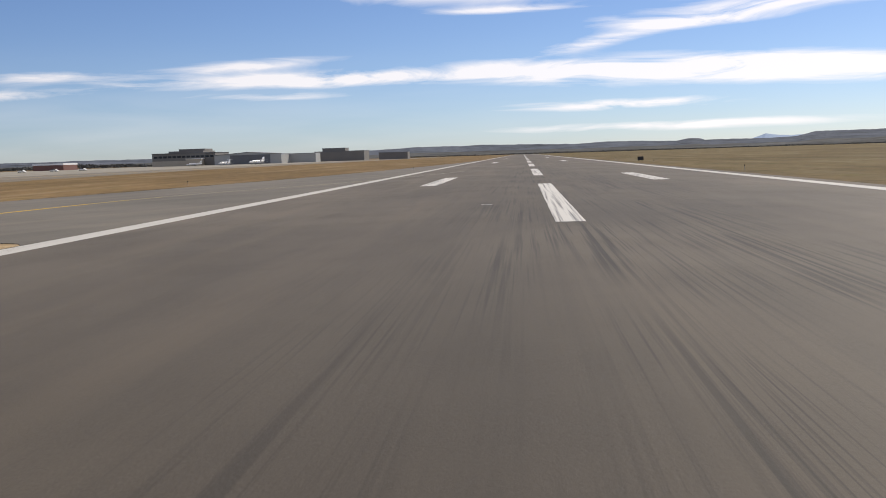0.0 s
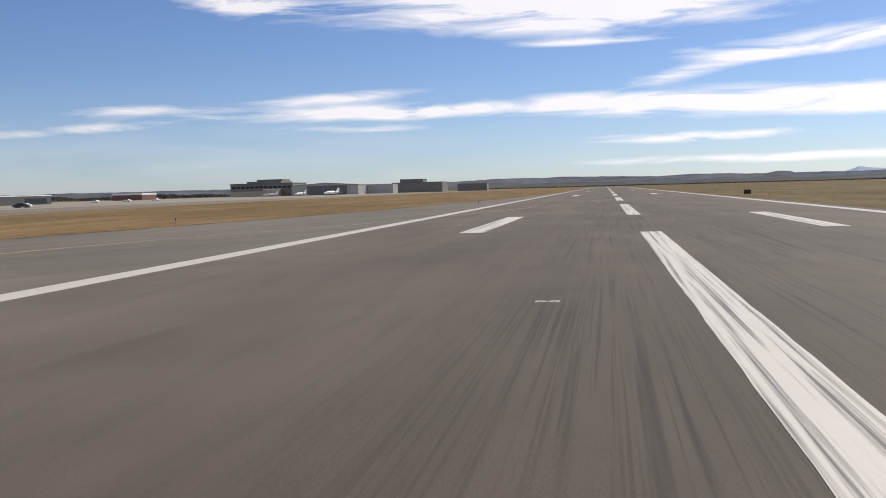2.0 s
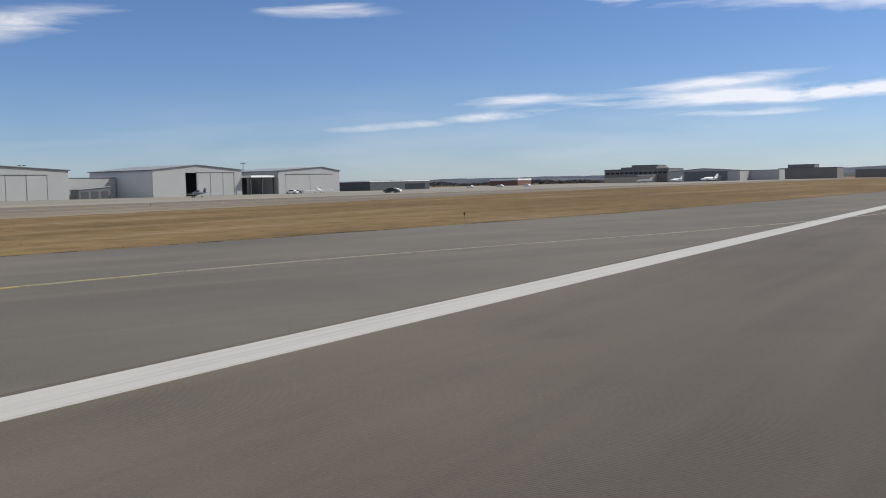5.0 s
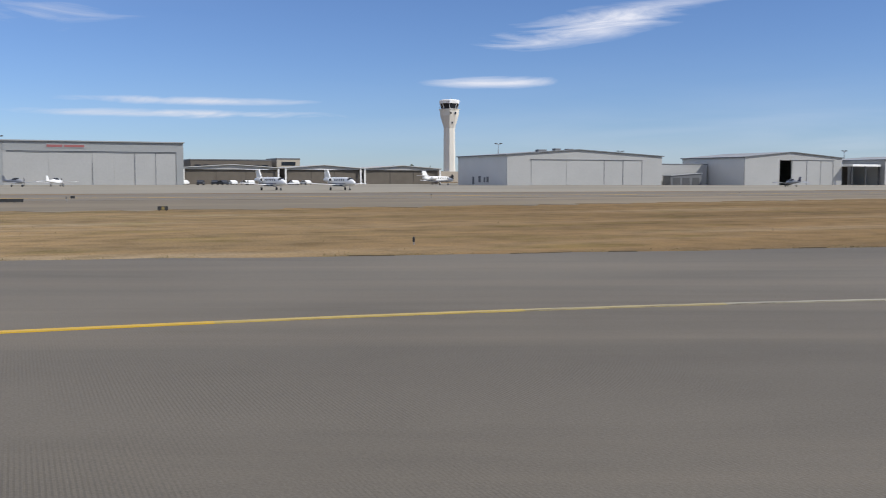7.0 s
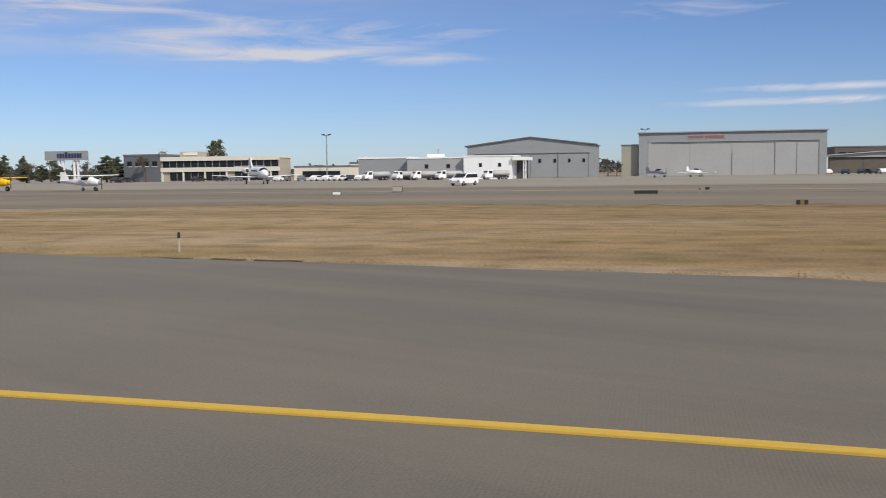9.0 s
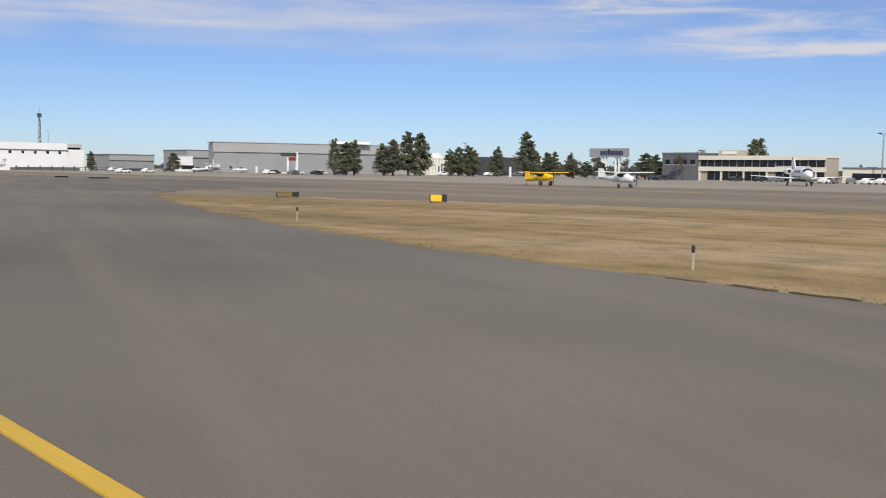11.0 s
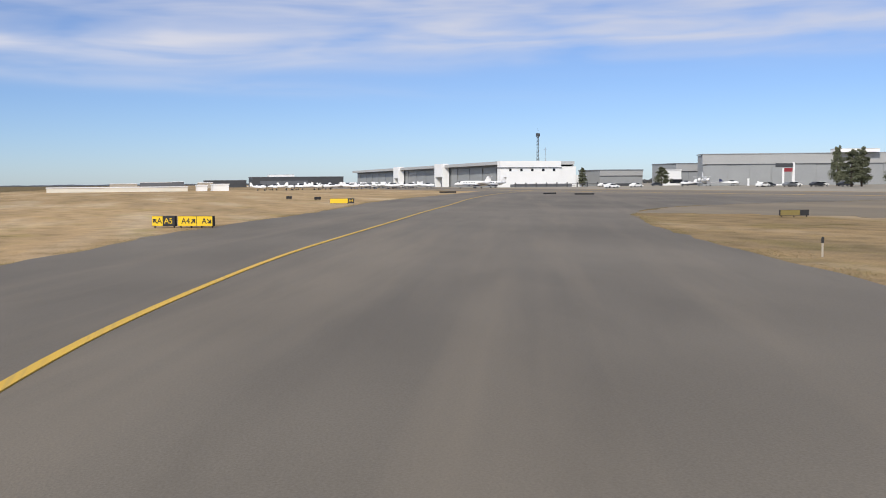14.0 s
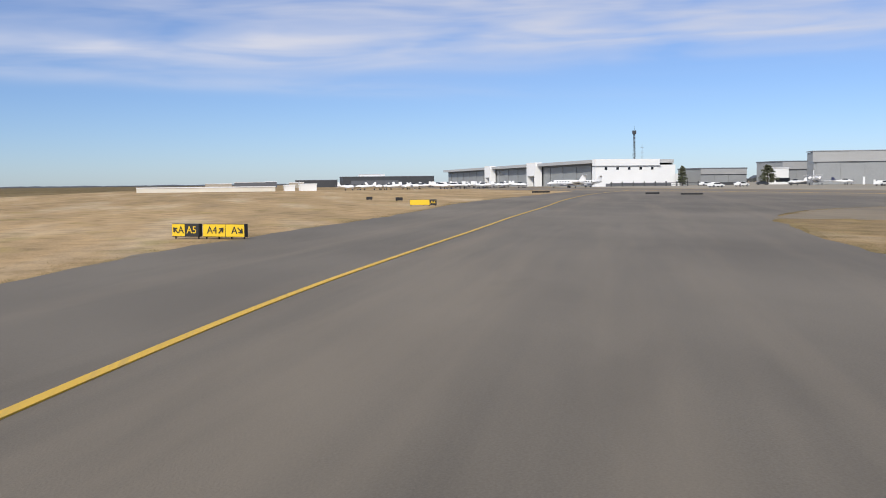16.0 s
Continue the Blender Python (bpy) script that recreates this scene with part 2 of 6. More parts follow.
def grass_ground(name, tone=(1.0, 1.0, 1.0)):
    mat = bpy.data.materials.new(name)
    mat.use_nodes = True
    nt = mat.node_tree
    N, L = nt.nodes.new, nt.links.new
    p = nt.nodes["Principled BSDF"]
    p.inputs["Roughness"].default_value = 0.95
    p.inputs["Specular IOR Level"].default_value = 0.1
    tc = N("ShaderNodeTexCoord")

    def noise_of(scale, detail, stretch=(1, 1, 1)):
        mp, n = N("ShaderNodeMapping"), N("ShaderNodeTexNoise")
        mp.inputs["Scale"].default_value = stretch
        L(tc.outputs["Object"], mp.inputs[0])
        n.inputs["Scale"].default_value, n.inputs["Detail"].default_value = scale, detail
        L(mp.outputs[0], n.inputs["Vector"])
        return n.outputs[0]

    def ramp(v, stops):
        r = N("ShaderNodeValToRGB")
        r.color_ramp.elements[0].position, r.color_ramp.elements[0].color = stops[0][0], (*stops[0][1], 1)
        r.color_ramp.elements[1].position, r.color_ramp.elements[1].color = stops[-1][0], (*stops[-1][1], 1)
        for pos, c in stops[1:-1]:
            r.color_ramp.elements.new(pos).color = (*c, 1)
        L(v, r.inputs[0])
        return r.outputs[0]

    def mul(a, b, f=1.0):
        n = N("ShaderNodeMix")
        n.data_type, n.blend_type = "RGBA", "MULTIPLY"
        n.inputs["Factor"].default_value = f
        L(a, n.inputs["A"])
        L(b, n.inputs["B"])
        return n.outputs["Result"]

    stripes = noise_of(0.16, 7, (1, 0.16, 1))
    col = ramp(stripes, [(0.33, (0.235, 0.175, 0.1)), (0.44, (0.278, 0.202, 0.11)), (0.52, (0.315, 0.226, 0.122)), (0.58, (0.33, 0.248, 0.147)), (0.68, (0.375, 0.297, 0.195))])
    clumps = noise_of(0.8, 7, (1, 0.7, 1))
    col = mul(col, ramp(clumps, [(0.32, (0.76, 0.755, 0.7)), (0.48, (1, 1, 1)), (0.66, (1.18, 1.16, 1.1))]))
    green = noise_of(0.35, 5, (1, 0.5, 1))
    col = mul(col, ramp(green, [(0.4, (1.04, 1.03, 1.02)), (0.54, (1, 1, 1)), (0.66, (0.86, 0.9, 0.76))]))
    fine = noise_of(9, 5)
    col = mul(col, ramp(fine, [(0.3, (0.8, 0.8, 0.77)), (0.55, (1, 1, 1)), (0.75, (1.16, 1.14, 1.1))]))
    broad = noise_of(0.022, 3, (1, 0.5, 1))
    col = mul(col, ramp(broad, [(0.35, tuple(0.88 * v for v in tone)), (0.5, tone), (0.65, tuple(1.1 * v for v in tone))]))
    # browner grass beyond the runway; the far end painted darker, as seen across the sun
    pos = N("ShaderNodeSeparateXYZ")
    L(tc.outputs["Object"], pos.inputs[0])
    wave = N("ShaderNodeMath")
    wave.operation = "MULTIPLY_ADD"
    L(broad, wave.inputs[0])
    wave.inputs[1].default_value = 60.0
    L(pos.outputs[1], wave.inputs[2])
    far, east, either = N("ShaderNodeMapRange"), N("ShaderNodeMapRange"), N("ShaderNodeMath")
    far.interpolation_type = "SMOOTHSTEP"
    far.inputs["From Min"].default_value, far.inputs["From Max"].default_value = 30.0, 92.0
    L(wave.outputs[0], far.inputs["Value"])
    east.inputs["From Min"].default_value, east.inputs["From Max"].default_value = 14.0, 17.0
    L(pos.outputs[0], east.inputs["Value"])
    either.operation = "MAXIMUM"
    L(far.outputs[0], either.inputs[0])
    L(east.outputs[0], either.inputs[1])
    stand = N("ShaderNodeMix")
    stand.data_type = "RGBA"
    stand.inputs["A"].default_value, stand.inputs["B"].default_value = (1, 1, 1, 1), (0.66, 0.6, 0.52, 1)
    L(either.outputs[0], stand.inputs["Factor"])
    col = mul(col, stand.outputs["Result"])
    olive = N("ShaderNodeMix")
    olive.data_type = "RGBA"
    olive.inputs["A"].default_value, olive.inputs["B"].default_value = (1, 1, 1, 1), (0.78, 0.88, 0.9, 1)
    L(east.outputs[0], olive.inputs["Factor"])
    col = mul(col, olive.outputs["Result"])
    L(col, p.inputs["Base Color"])
    b = N("ShaderNodeBump")
    b.inputs["Strength"].default_value, b.inputs["Distance"].default_value = 0.7, 0.035
    L(fine, b.inputs["Height"])
    L(b.outputs[0], p.inputs["Normal"])
    return mat


def paint(name, base, worn, amount):
    """Line paint, scuffed along the runway's way by tyres."""
    mat = material(name, base, rough=0.6, var=0.06, scale=0.7, fine=25, space="Object")
    nt = mat.node_tree
    N, L = nt.nodes.new, nt.links.new
    p = nt.nodes["Principled BSDF"]
    src = p.inputs["Base Color"].links[0].from_socket
    tc, mp, n, r, mx = N("ShaderNodeTexCoord"), N("ShaderNodeMapping"), N("ShaderNodeTexNoise"), N("ShaderNodeMapRange"), N("ShaderNodeMix")
    mp.inputs["Scale"].default_value = (1, 0.009, 1)
    L(tc.outputs["Object"], mp.inputs[0])
    n.inputs["Scale"].default_value, n.inputs["Detail"].default_value, n.inputs["Roughness"].default_value = 9.0, 5, 0.65
    L(mp.outputs[0], n.inputs["Vector"])
    r.inputs["From Min"].default_value, r.inputs["From Max"].default_value, r.inputs["To Max"].default_value = 0.5, 0.66, amount
    L(n.outputs[0], r.inputs["Value"])
    mx.data_type = "RGBA"
    L(r.outputs[0], mx.inputs["Factor"])
    L(src, mx.inputs["A"])
    mx.inputs["B"].default_value = (*worn, 1)
    L(mx.outputs["Result"], p.inputs["Base Color"])
    return mat


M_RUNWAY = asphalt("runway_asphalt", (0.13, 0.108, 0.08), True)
M_TAXI = asphalt("taxiway_asphalt", (0.152, 0.1335, 0.1045), False)
M_CROSS_TAXI = material("sun_bleached_asphalt", (0.2, 0.17, 0.128), 0.75, var=0.16, scale=0.06, fine=0.8, dirt=(0.13, 0.112, 0.088), dirt_amt=0.75, stretch=(1, 0.12, 1), spec=0.3)
M_OLD_ASPHALT = material("old_brown_asphalt", (0.2, 0.168, 0.122), 0.85, var=0.16, scale=0.07, fine=0.9, dirt=(0.36, 0.285, 0.19), dirt_amt=0.8, stretch=(1, 0.22, 1), spec=0.2)
M_CONCRETE = material("apron_concrete", (0.29, 0.26, 0.2), 0.85, var=0.14, scale=0.03, fine=0.5, dirt=(0.16, 0.145, 0.13), dirt_amt=0.6, stretch=(1, 0.3, 1))
M_GRASS = grass_ground("dry_grass")
# same dry grass, its tone raised to paint in front-lit brightness
M_FRONTLIT_GRASS = grass_ground("frontlit_pale_grass", (1.3, 1.29, 1.32))
M_BLADE = material("dry_grass_blade", (0.25, 0.2, 0.108), 0.9, var=0.45, scale=0.3, fine=3, spec=0.1)
M_WHITE_LINE = paint("white_line_paint", (0.64, 0.61, 0.55), (0.11, 0.1, 0.09), 0.95)
M_EDGE_LINE = paint("edge_line_paint", (0.55, 0.52, 0.46), (0.34, 0.315, 0.275), 0.35)
M_YELLOW_LINE = paint("yellow_line_paint", (0.62, 0.39, 0.035), (0.3, 0.215, 0.08), 0.4)
# scuffed yellow in three paler grades; the paling paints in low-angle reflection
M_WORN_LINE = paint("worn_yellow_line_paint", (0.5, 0.365, 0.1), (0.23, 0.185, 0.1), 0.65)
M_PALE_LINE = paint("pale_yellow_line_paint", (0.41, 0.335, 0.165), (0.185, 0.158, 0.105), 0.85)
M_SHEEN_LINE = paint("sheen_paled_line_paint", (0.35, 0.315, 0.23), (0.16, 0.141, 0.11), 0.95)
# soil colour kept dark to include the grass lip's shadow
M_SOIL_SHADE = material("dark_soil_and_shade", (0.11, 0.086, 0.056), 0.95, var=0.35, scale=2.0, fine=20, spec=0.1)
M_METAL_WHITE = material("white_sheet_metal", (0.45, 0.45, 0.44), 0.5, var=0.07, scale=0.15, fine=2, ribs=0.6)
M_METAL_GREY = material("grey_sheet_metal", (0.29, 0.3, 0.3), 0.5, var=0.08, scale=0.15, fine=2, ribs=0.6)
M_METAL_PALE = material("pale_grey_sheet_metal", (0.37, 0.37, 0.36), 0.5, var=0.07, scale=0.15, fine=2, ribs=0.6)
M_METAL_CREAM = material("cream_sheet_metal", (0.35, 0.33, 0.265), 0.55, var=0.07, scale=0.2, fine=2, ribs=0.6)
# hangar side walls, paler than the sheet metal of the fronts
M_SIDE_PALE = material("pale_siding", (0.6, 0.6, 0.58), 0.5, var=0.06, scale=0.15, fine=2, ribs=0.6)
M_WHITE = material("white_paint", (0.86, 0.86, 0.84), 0.55, var=0.05, scale=0.2, fine=3)
M_CREAM = material("cream_stucco", (0.72, 0.68, 0.58), 0.85, var=0.07, scale=0.3, fine=5)
M_TAN = material("tan_stucco", (0.42, 0.37, 0.3), 0.85, var=0.08, scale=0.3, fine=5)
M_BRICK = material("brown_brick", (0.125, 0.108, 0.088), 0.85, var=0.15, scale=0.5, fine=7)
M_FAR_BROWN = material("grey_brown_cladding", (0.18, 0.168, 0.155), 0.75, var=0.14, scale=0.1, fine=1.2)
M_REDBRICK = material("red_brown_siding", (0.17, 0.085, 0.07), 0.8, var=0.15, scale=0.5, fine=5)
M_DARK = material("dark_grey_cladding", (0.06, 0.063, 0.068), 0.6, var=0.12, scale=0.3, fine=3)
M_SLATE = material("slate_grey_cladding", (0.13, 0.135, 0.145), 0.6, var=0.12, scale=0.3, fine=3)
M_TRIM = material("dark_trim", (0.15, 0.16, 0.172), 0.55, var=0.1, scale=0.5, fine=4)
M_ROOF = material("grey_roof", (0.3, 0.31, 0.32), 0.6, var=0.1, scale=0.1, fine=1.5)
M_ROOF_WHITE = material("white_roof", (0.78, 0.78, 0.77), 0.5, var=0.06, scale=0.1, fine=1.5)
M_GLASS = material("dark_window_glass", (0.018, 0.021, 0.026), 0.22, var=0.2, scale=0.3, fine=2, spec=0.3)
M_TOWER = material("tower_concrete", (0.7, 0.67, 0.6), 0.8, var=0.06, scale=0.1, fine=1.5)
M_PLANE = material("white_aircraft_paint", (0.8, 0.8, 0.79), 0.3, var=0.04, scale=0.5, fine=6)
M_PLANE_BLUE = material("dark_blue_paint", (0.03, 0.035, 0.09), 0.35, var=0.1, scale=0.5, fine=6)
M_PLANE_YELLOW = material("yellow_aircraft_paint", (0.85, 0.52, 0.012), 0.35, var=0.05, scale=0.5, fine=6)
M_PLANE_GREY = material("grey_aircraft_paint", (0.3, 0.31, 0.33), 0.4, var=0.08, scale=0.5, fine=6)
M_TYRE = material("black_rubber", (0.025, 0.025, 0.026), 0.85, var=0.2, scale=2, fine=20)
M_STEEL = material("galvanised_steel", (0.35, 0.35, 0.36), 0.45, 0.7, var=0.12, scale=1, fine=10)
M_BLACK = material("black_paint", (0.02, 0.02, 0.021), 0.6, var=0.2, scale=1, fine=10)
M_SIGN = material("yellow_sign_face", (0.78, 0.52, 0.02), 0.5, var=0.05, scale=1.5, fine=15)
M_OLIVE = material("dark_olive_board", (0.2, 0.155, 0.05), 0.7, var=0.15, scale=1.5, fine=12)
M_DULL_RED = material("faded_red_paint", (0.3, 0.1, 0.1), 0.6, var=0.1, scale=1, fine=8)
M_RED = material("red_paint", (0.28, 0.03, 0.04), 0.5, var=0.1, scale=1, fine=8)
M_BARK = material("bark", (0.1, 0.075, 0.055), 0.95, var=0.3, scale=2, fine=14)
M_PINE = material("pine_needles", (0.12, 0.128, 0.08), 0.85, var=0.5, scale=0.5, fine=3, spec=0.2)
M_BARE = material("bare_twigs", (0.13, 0.11, 0.085), 0.95, var=0.3, scale=0.5, fine=3, spec=0.1)
# scrub lightened and greyed in its colour to give aerial haze
M_SCRUB = material("hazed_scrub", (0.085, 0.088, 0.085), 0.95, var=0.4, scale=0.02, fine=0.2, spec=0.1)
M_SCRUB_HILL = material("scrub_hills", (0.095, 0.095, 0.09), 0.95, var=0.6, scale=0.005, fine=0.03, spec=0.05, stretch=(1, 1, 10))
# the far ridge's base colour carries a bluish tint for haze
M_HILL = material("haze_tinted_hills", (0.105, 0.117, 0.14), 0.95, var=0.55, scale=0.004, fine=0.02, spec=0.05, stretch=(1, 1, 14))
# pale blue of distance haze painted into the mountain's base colour
M_MOUNTAIN = material("haze_blue_mountain", (0.5, 0.6, 0.74), 1.0, var=0.08, scale=0.002, fine=0.01, spec=0.0)
M_CAR_GREY = material("grey_car_paint", (0.16, 0.17, 0.18), 0.3, var=0.06, scale=1, fine=5)
M_CAR_DARK = material("dark_car_paint", (0.035, 0.04, 0.05), 0.3, var=0.06, scale=1, fine=5)


# ---- builders ----
def part(name, bm, mat, parent=None, label=""):
    me = bpy.data.meshes.new(name)
    bmesh.ops.recalc_face_normals(bm, faces=bm.faces)
    bm.to_mesh(me)
    bm.free()
    me.materials.append(mat)
    ob = new(name, me)
    if parent is not None:
        ob.parent = parent
    if label:
        ob["label"] = label
    return ob


def thing(name, m, label, category, group="", kind=""):
    ob = new(name)
    ob.empty_display_size = 0.5
    ob.matrix_world = m
    return tagged(ob, label, category, group, kind)


def box(bm, x0, x1, y0, y1, z0, z1, bevel=0.0):
    vs = [bm.verts.new(v) for v in ((x0, y0, z0), (x1, y0, z0), (x1, y1, z0), (x0, y1, z0), (x0, y0, z1), (x1, y0, z1), (x1, y1, z1), (x0, y1, z1))]
    fs = [bm.faces.new([vs[i] for i in f]) for f in ((3, 2, 1, 0), (4, 5, 6, 7), (0, 1, 5, 4), (1, 2, 6, 5), (2, 3, 7, 6), (3, 0, 4, 7))]
    if bevel:
        edges = list({e for f in fs for e in f.edges})
        bmesh.ops.bevel(bm, geom=edges, offset=bevel, segments=2, affect="EDGES", profile=0.6)
    return bm


def boxed(*a, **k):
    return box(bmesh.new(), *a, **k)


def prism(bm, outline, y0, y1):
    """A plate of the outline in x and z, from y0 to y1."""
    a = [bm.verts.new((x, y0, z)) for x, z in outline]
    b = [bm.verts.new((x, y1, z)) for x, z in outline]
    bm.faces.new(a)
    bm.faces.new(b[::-1])
    for i in range(len(a)):
        j = (i + 1) % len(a)
        bm.faces.new((a[i], b[i], b[j], a[j]))
    return bm


def slab(bm, outline, z0, z1):
    """A plate of the outline in x and y, from z0 to z1."""
    a = [bm.verts.new((x, y, z0)) for x, y in outline]
    b = [bm.verts.new((x, y, z1)) for x, y in outline]
    bm.faces.new(a[::-1])
    bm.faces.new(b)
    for i in range(len(a)):
        j = (i + 1) % len(a)
        bm.faces.new((a[i], a[j], b[j], b[i]))
    return bm


def tube(bm, path, radius, sides=8, caps=True):
    """A round bar through points; radius: one number or one for each point."""
    rs = radius if isinstance(radius, (list, tuple)) else [radius] * len(path)
    rings = []
    for i, p in enumerate(path):
        d = (Vector(path[min(i + 1, len(path) - 1)]) - Vector(path[max(i - 1, 0)])).normalized()
        a = d.orthogonal().normalized()
        b = d.cross(a)
        rings.append([bm.verts.new(Vector(p) + rs[i] * (math.cos(t) * a + math.sin(t) * b)) for t in (2 * math.pi * k / sides for k in range(sides))])
    for r, s in zip(rings, rings[1:]):
        best = min(range(sides), key=lambda o: sum((r[k].co - s[(k + o) % sides].co).length for k in range(sides)))
        for k in range(sides):
            bm.faces.new((r[k], r[(k + 1) % sides], s[(k + 1 + best) % sides], s[(k + best) % sides]))
    if caps:
        bm.faces.new(rings[0][::-1])
        bm.faces.new(rings[-1])
    return bm


def loft(bm, rings, sides=14):
    """A hull along y: rings of (y, height of centre, half width, half height)."""
    made = []
    for y, zc, rx, rz in rings:
        made.append([bm.verts.new((rx * math.cos(t), y, zc + rz * math.sin(t))) for t in (2 * math.pi * k / sides for k in range(sides))])
    for r, s in zip(made, made[1:]):
        for k in range(sides):
            f = bm.faces.new((r[k], r[(k + 1) % sides], s[(k + 1) % sides], s[k]))
            f.smooth = True
    bm.faces.new(made[0][::-1])
    bm.faces.new(made[-1])
    return bm


def wing(bm, root, tip, thick=0.12):
    """A tapered wing half: root and tip as (x, y of nose, z, chord)."""
    secs = []
    for x, y, z, c in (root, tip):
        t = thick * c
        secs.append([bm.verts.new((x, y - c * u, z + t * v)) for u, v in ((0, 0), (0.08, 0.42), (0.3, 0.62), (0.65, 0.4), (1, 0.02), (0.65, -0.2), (0.3, -0.36), (0.08, -0.3))])
    n = len(secs[0])
    for k in range(n):
        bm.faces.new((secs[0][k], secs[0][(k + 1) % n], secs[1][(k + 1) % n], secs[1][k]))
    bm.faces.new(secs[0][::-1])
    bm.faces.new(secs[1])
    return bm


def wheel(parent, x, y, r, w):
    t = part("wheel", tube(bmesh.new(), [(x - w / 2, y, r), (x - w / 2 + 0.02, y, r), (x + w / 2 - 0.02, y, r), (x + w / 2, y, r)], [r * 0.86, r, r, r * 0.86], 14), M_TYRE, parent, "black rubber wheel")
    part("hub", tube(bmesh.new(), [(x - w / 2 - 0.01, y, r), (x + w / 2 + 0.01, y, r)], r * 0.5, 10), M_STEEL, t)
    return t


# ---- ground, pavements ----
def wobble(points, step=1.5, amp=0.25, closed=True, seed=0):
    """The outline with points every step metres, moved a little to and fro."""
    out = []
    n = len(points)
    for i in range(n if closed else n - 1):
        a, b = Vector(points[i]).to_2d(), Vector(points[(i + 1) % n]).to_2d()
        d = (b - a).length
        side = Vector((-(b - a).y, (b - a).x)).normalized()
        k = max(1, min(400, int(d / step)))
        for j in range(k):
            p = a.lerp(b, j / k)
            o = amp * (noise.noise((p.x * 0.35 + seed, p.y * 0.35, 3.1)) * 1.4 + noise.noise((p.x * 1.3, p.y * 1.3, seed)) * 0.7)
            out.append(tuple(p + side * o))
    return out


def smooth_line(points, rounds=3):
    pts = [Vector(p).to_2d() for p in points]
    for _ in range(rounds):
        nxt = [pts[0]]
        for a, b in zip(pts, pts[1:]):
            nxt += [a.lerp(b, 0.25), a.lerp(b, 0.75)]
        pts = nxt + [pts[-1]]
    return [tuple(p) for p in pts]


def ribbon(bm, points, width, z0, z1):
    pts = [Vector(p).to_2d() for p in points]
    rows = []
    for i, p in enumerate(pts):
        d = (pts[min(i + 1, len(pts) - 1)] - pts[max(i - 1, 0)]).normalized()
        s = Vector((-d.y, d.x)) * width / 2
        rows.append([bm.verts.new((*(p + s), z1)), bm.verts.new((*(p - s), z1)), bm.verts.new((*(p - s), z0)), bm.verts.new((*(p + s), z0))])
    for a, b in zip(rows, rows[1:]):
        for k in range(4):
            bm.faces.new((a[k], a[(k + 1) % 4], b[(k + 1) % 4], b[k]))
    bm.faces.new(rows[0])
    bm.faces.new(rows[-1][::-1])
    return bm


def build_ground():
    bm = bmesh.new()
    rings = [0, 60, 150, 300, 600, 1200, 2400, 4900]
    prev = None
    for r in rings:
        if r == 0:
            ring = [bm.verts.new((-40, 0, 0))]
        else:
            ring = [bm.verts.new((-40 + r * math.cos(a), r * math.sin(a), 0)) for a in (2 * math.pi * k / 64 for k in range(64))]
        if prev:
            for k in range(64):
                j = (k + 1) % 64
                bm.faces.new((prev[0], ring[k], ring[j]) if len(prev) == 1 else (prev[k], ring[k], ring[j], prev[j]))
        prev = ring
    return tagged(part("ground", bm, M_GRASS), "dry tan grass field of the airport infield", "grass", kind="structure")


build_ground()
Z_APRON, Z_TAXI, Z_RUNWAY = 0.02, 0.03, 0.04
# right edge of the turnoff from far down the runway round to the parallel taxiway, and its left edge
EDGE_RIGHT = smooth_line([(-15, 330), (-19, 210), (-23.5, 130), (-27, 90), (-29.3, 70), (-31, 60), (-32.7, 50), (-34.1, 42), (-35.6, 34), (-36.7, 28), (-38.2, 22), (-39.4, 16), (-40.4, 10), (-41.4, 4), (-42.8, -2), (-44.5, -7), (-46.5, -13), (-49, -20), (-51.7, -27), (-55.3, -35), (-61, -47), (-73, -60), (-104, -66)], 2)
EDGE_LEFT = smooth_line([(-104, -196), (-84, -154), (-62, -110), (-51.4, -85.5), (-47.2, -72), (-42, -58.5), (-38.4, -50), (-35.2, -42.5), (-32.5, -36), (-30.6, -31), (-28.9, -24.8), (-27.6, -20.3), (-25.6, -15), (-22, -8.5), (-18, -3.3), (-16, -2.4), (-14.5, -6)], 2)
tagged(part("pavement_1", slab(bmesh.new(), wobble(EDGE_RIGHT, 1.5, 0.3, False, 1) + [(-104.0, -66.0)] + wobble(EDGE_LEFT, 1.5, 0.3, False, 5) + [(-14.0, -6.0), (-14.0, 330.0)], -0.1, Z_TAXI), M_TAXI),
       "grey asphalt taxiway turnoff beside the runway", "taxiway", kind="structure")
# slab of grass whose paler colour stands in for sun from behind the viewer
tagged(part("verge", slab(bmesh.new(), wobble(EDGE_LEFT, 1.5, 0.3, False, 5) + [(-13.9, -6.0), (-13.9, -62.0), (70.0, -62.0), (70.0, -330.0), (-103.5, -330.0), (-103.5, -198.0)], -0.1, 0.012), M_FRONTLIT_GRASS),
       "dry grass painted paler as front-lit between the taxiway and the runway", "grass", kind="structure")
SHOULDER = smooth_line([(-61, -46), (-66, -37), (-69, -27), (-75, -15), (-79, 2), (-77, 16), (-75, 31), (-78, 55), (-84, 90), (-92, 150), (-104, 260)], 2)
tagged(part("pavement_4", slab(bmesh.new(), wobble(SHOULDER, 0.8, 2.2, False, 31) + [(-104.0, 260.0), (-104.0, -66.0), (-73.0, -60.0)], -0.1, 0.016), M_OLD_ASPHALT), "old brown patched asphalt shoulder", "pavement", kind="structure")
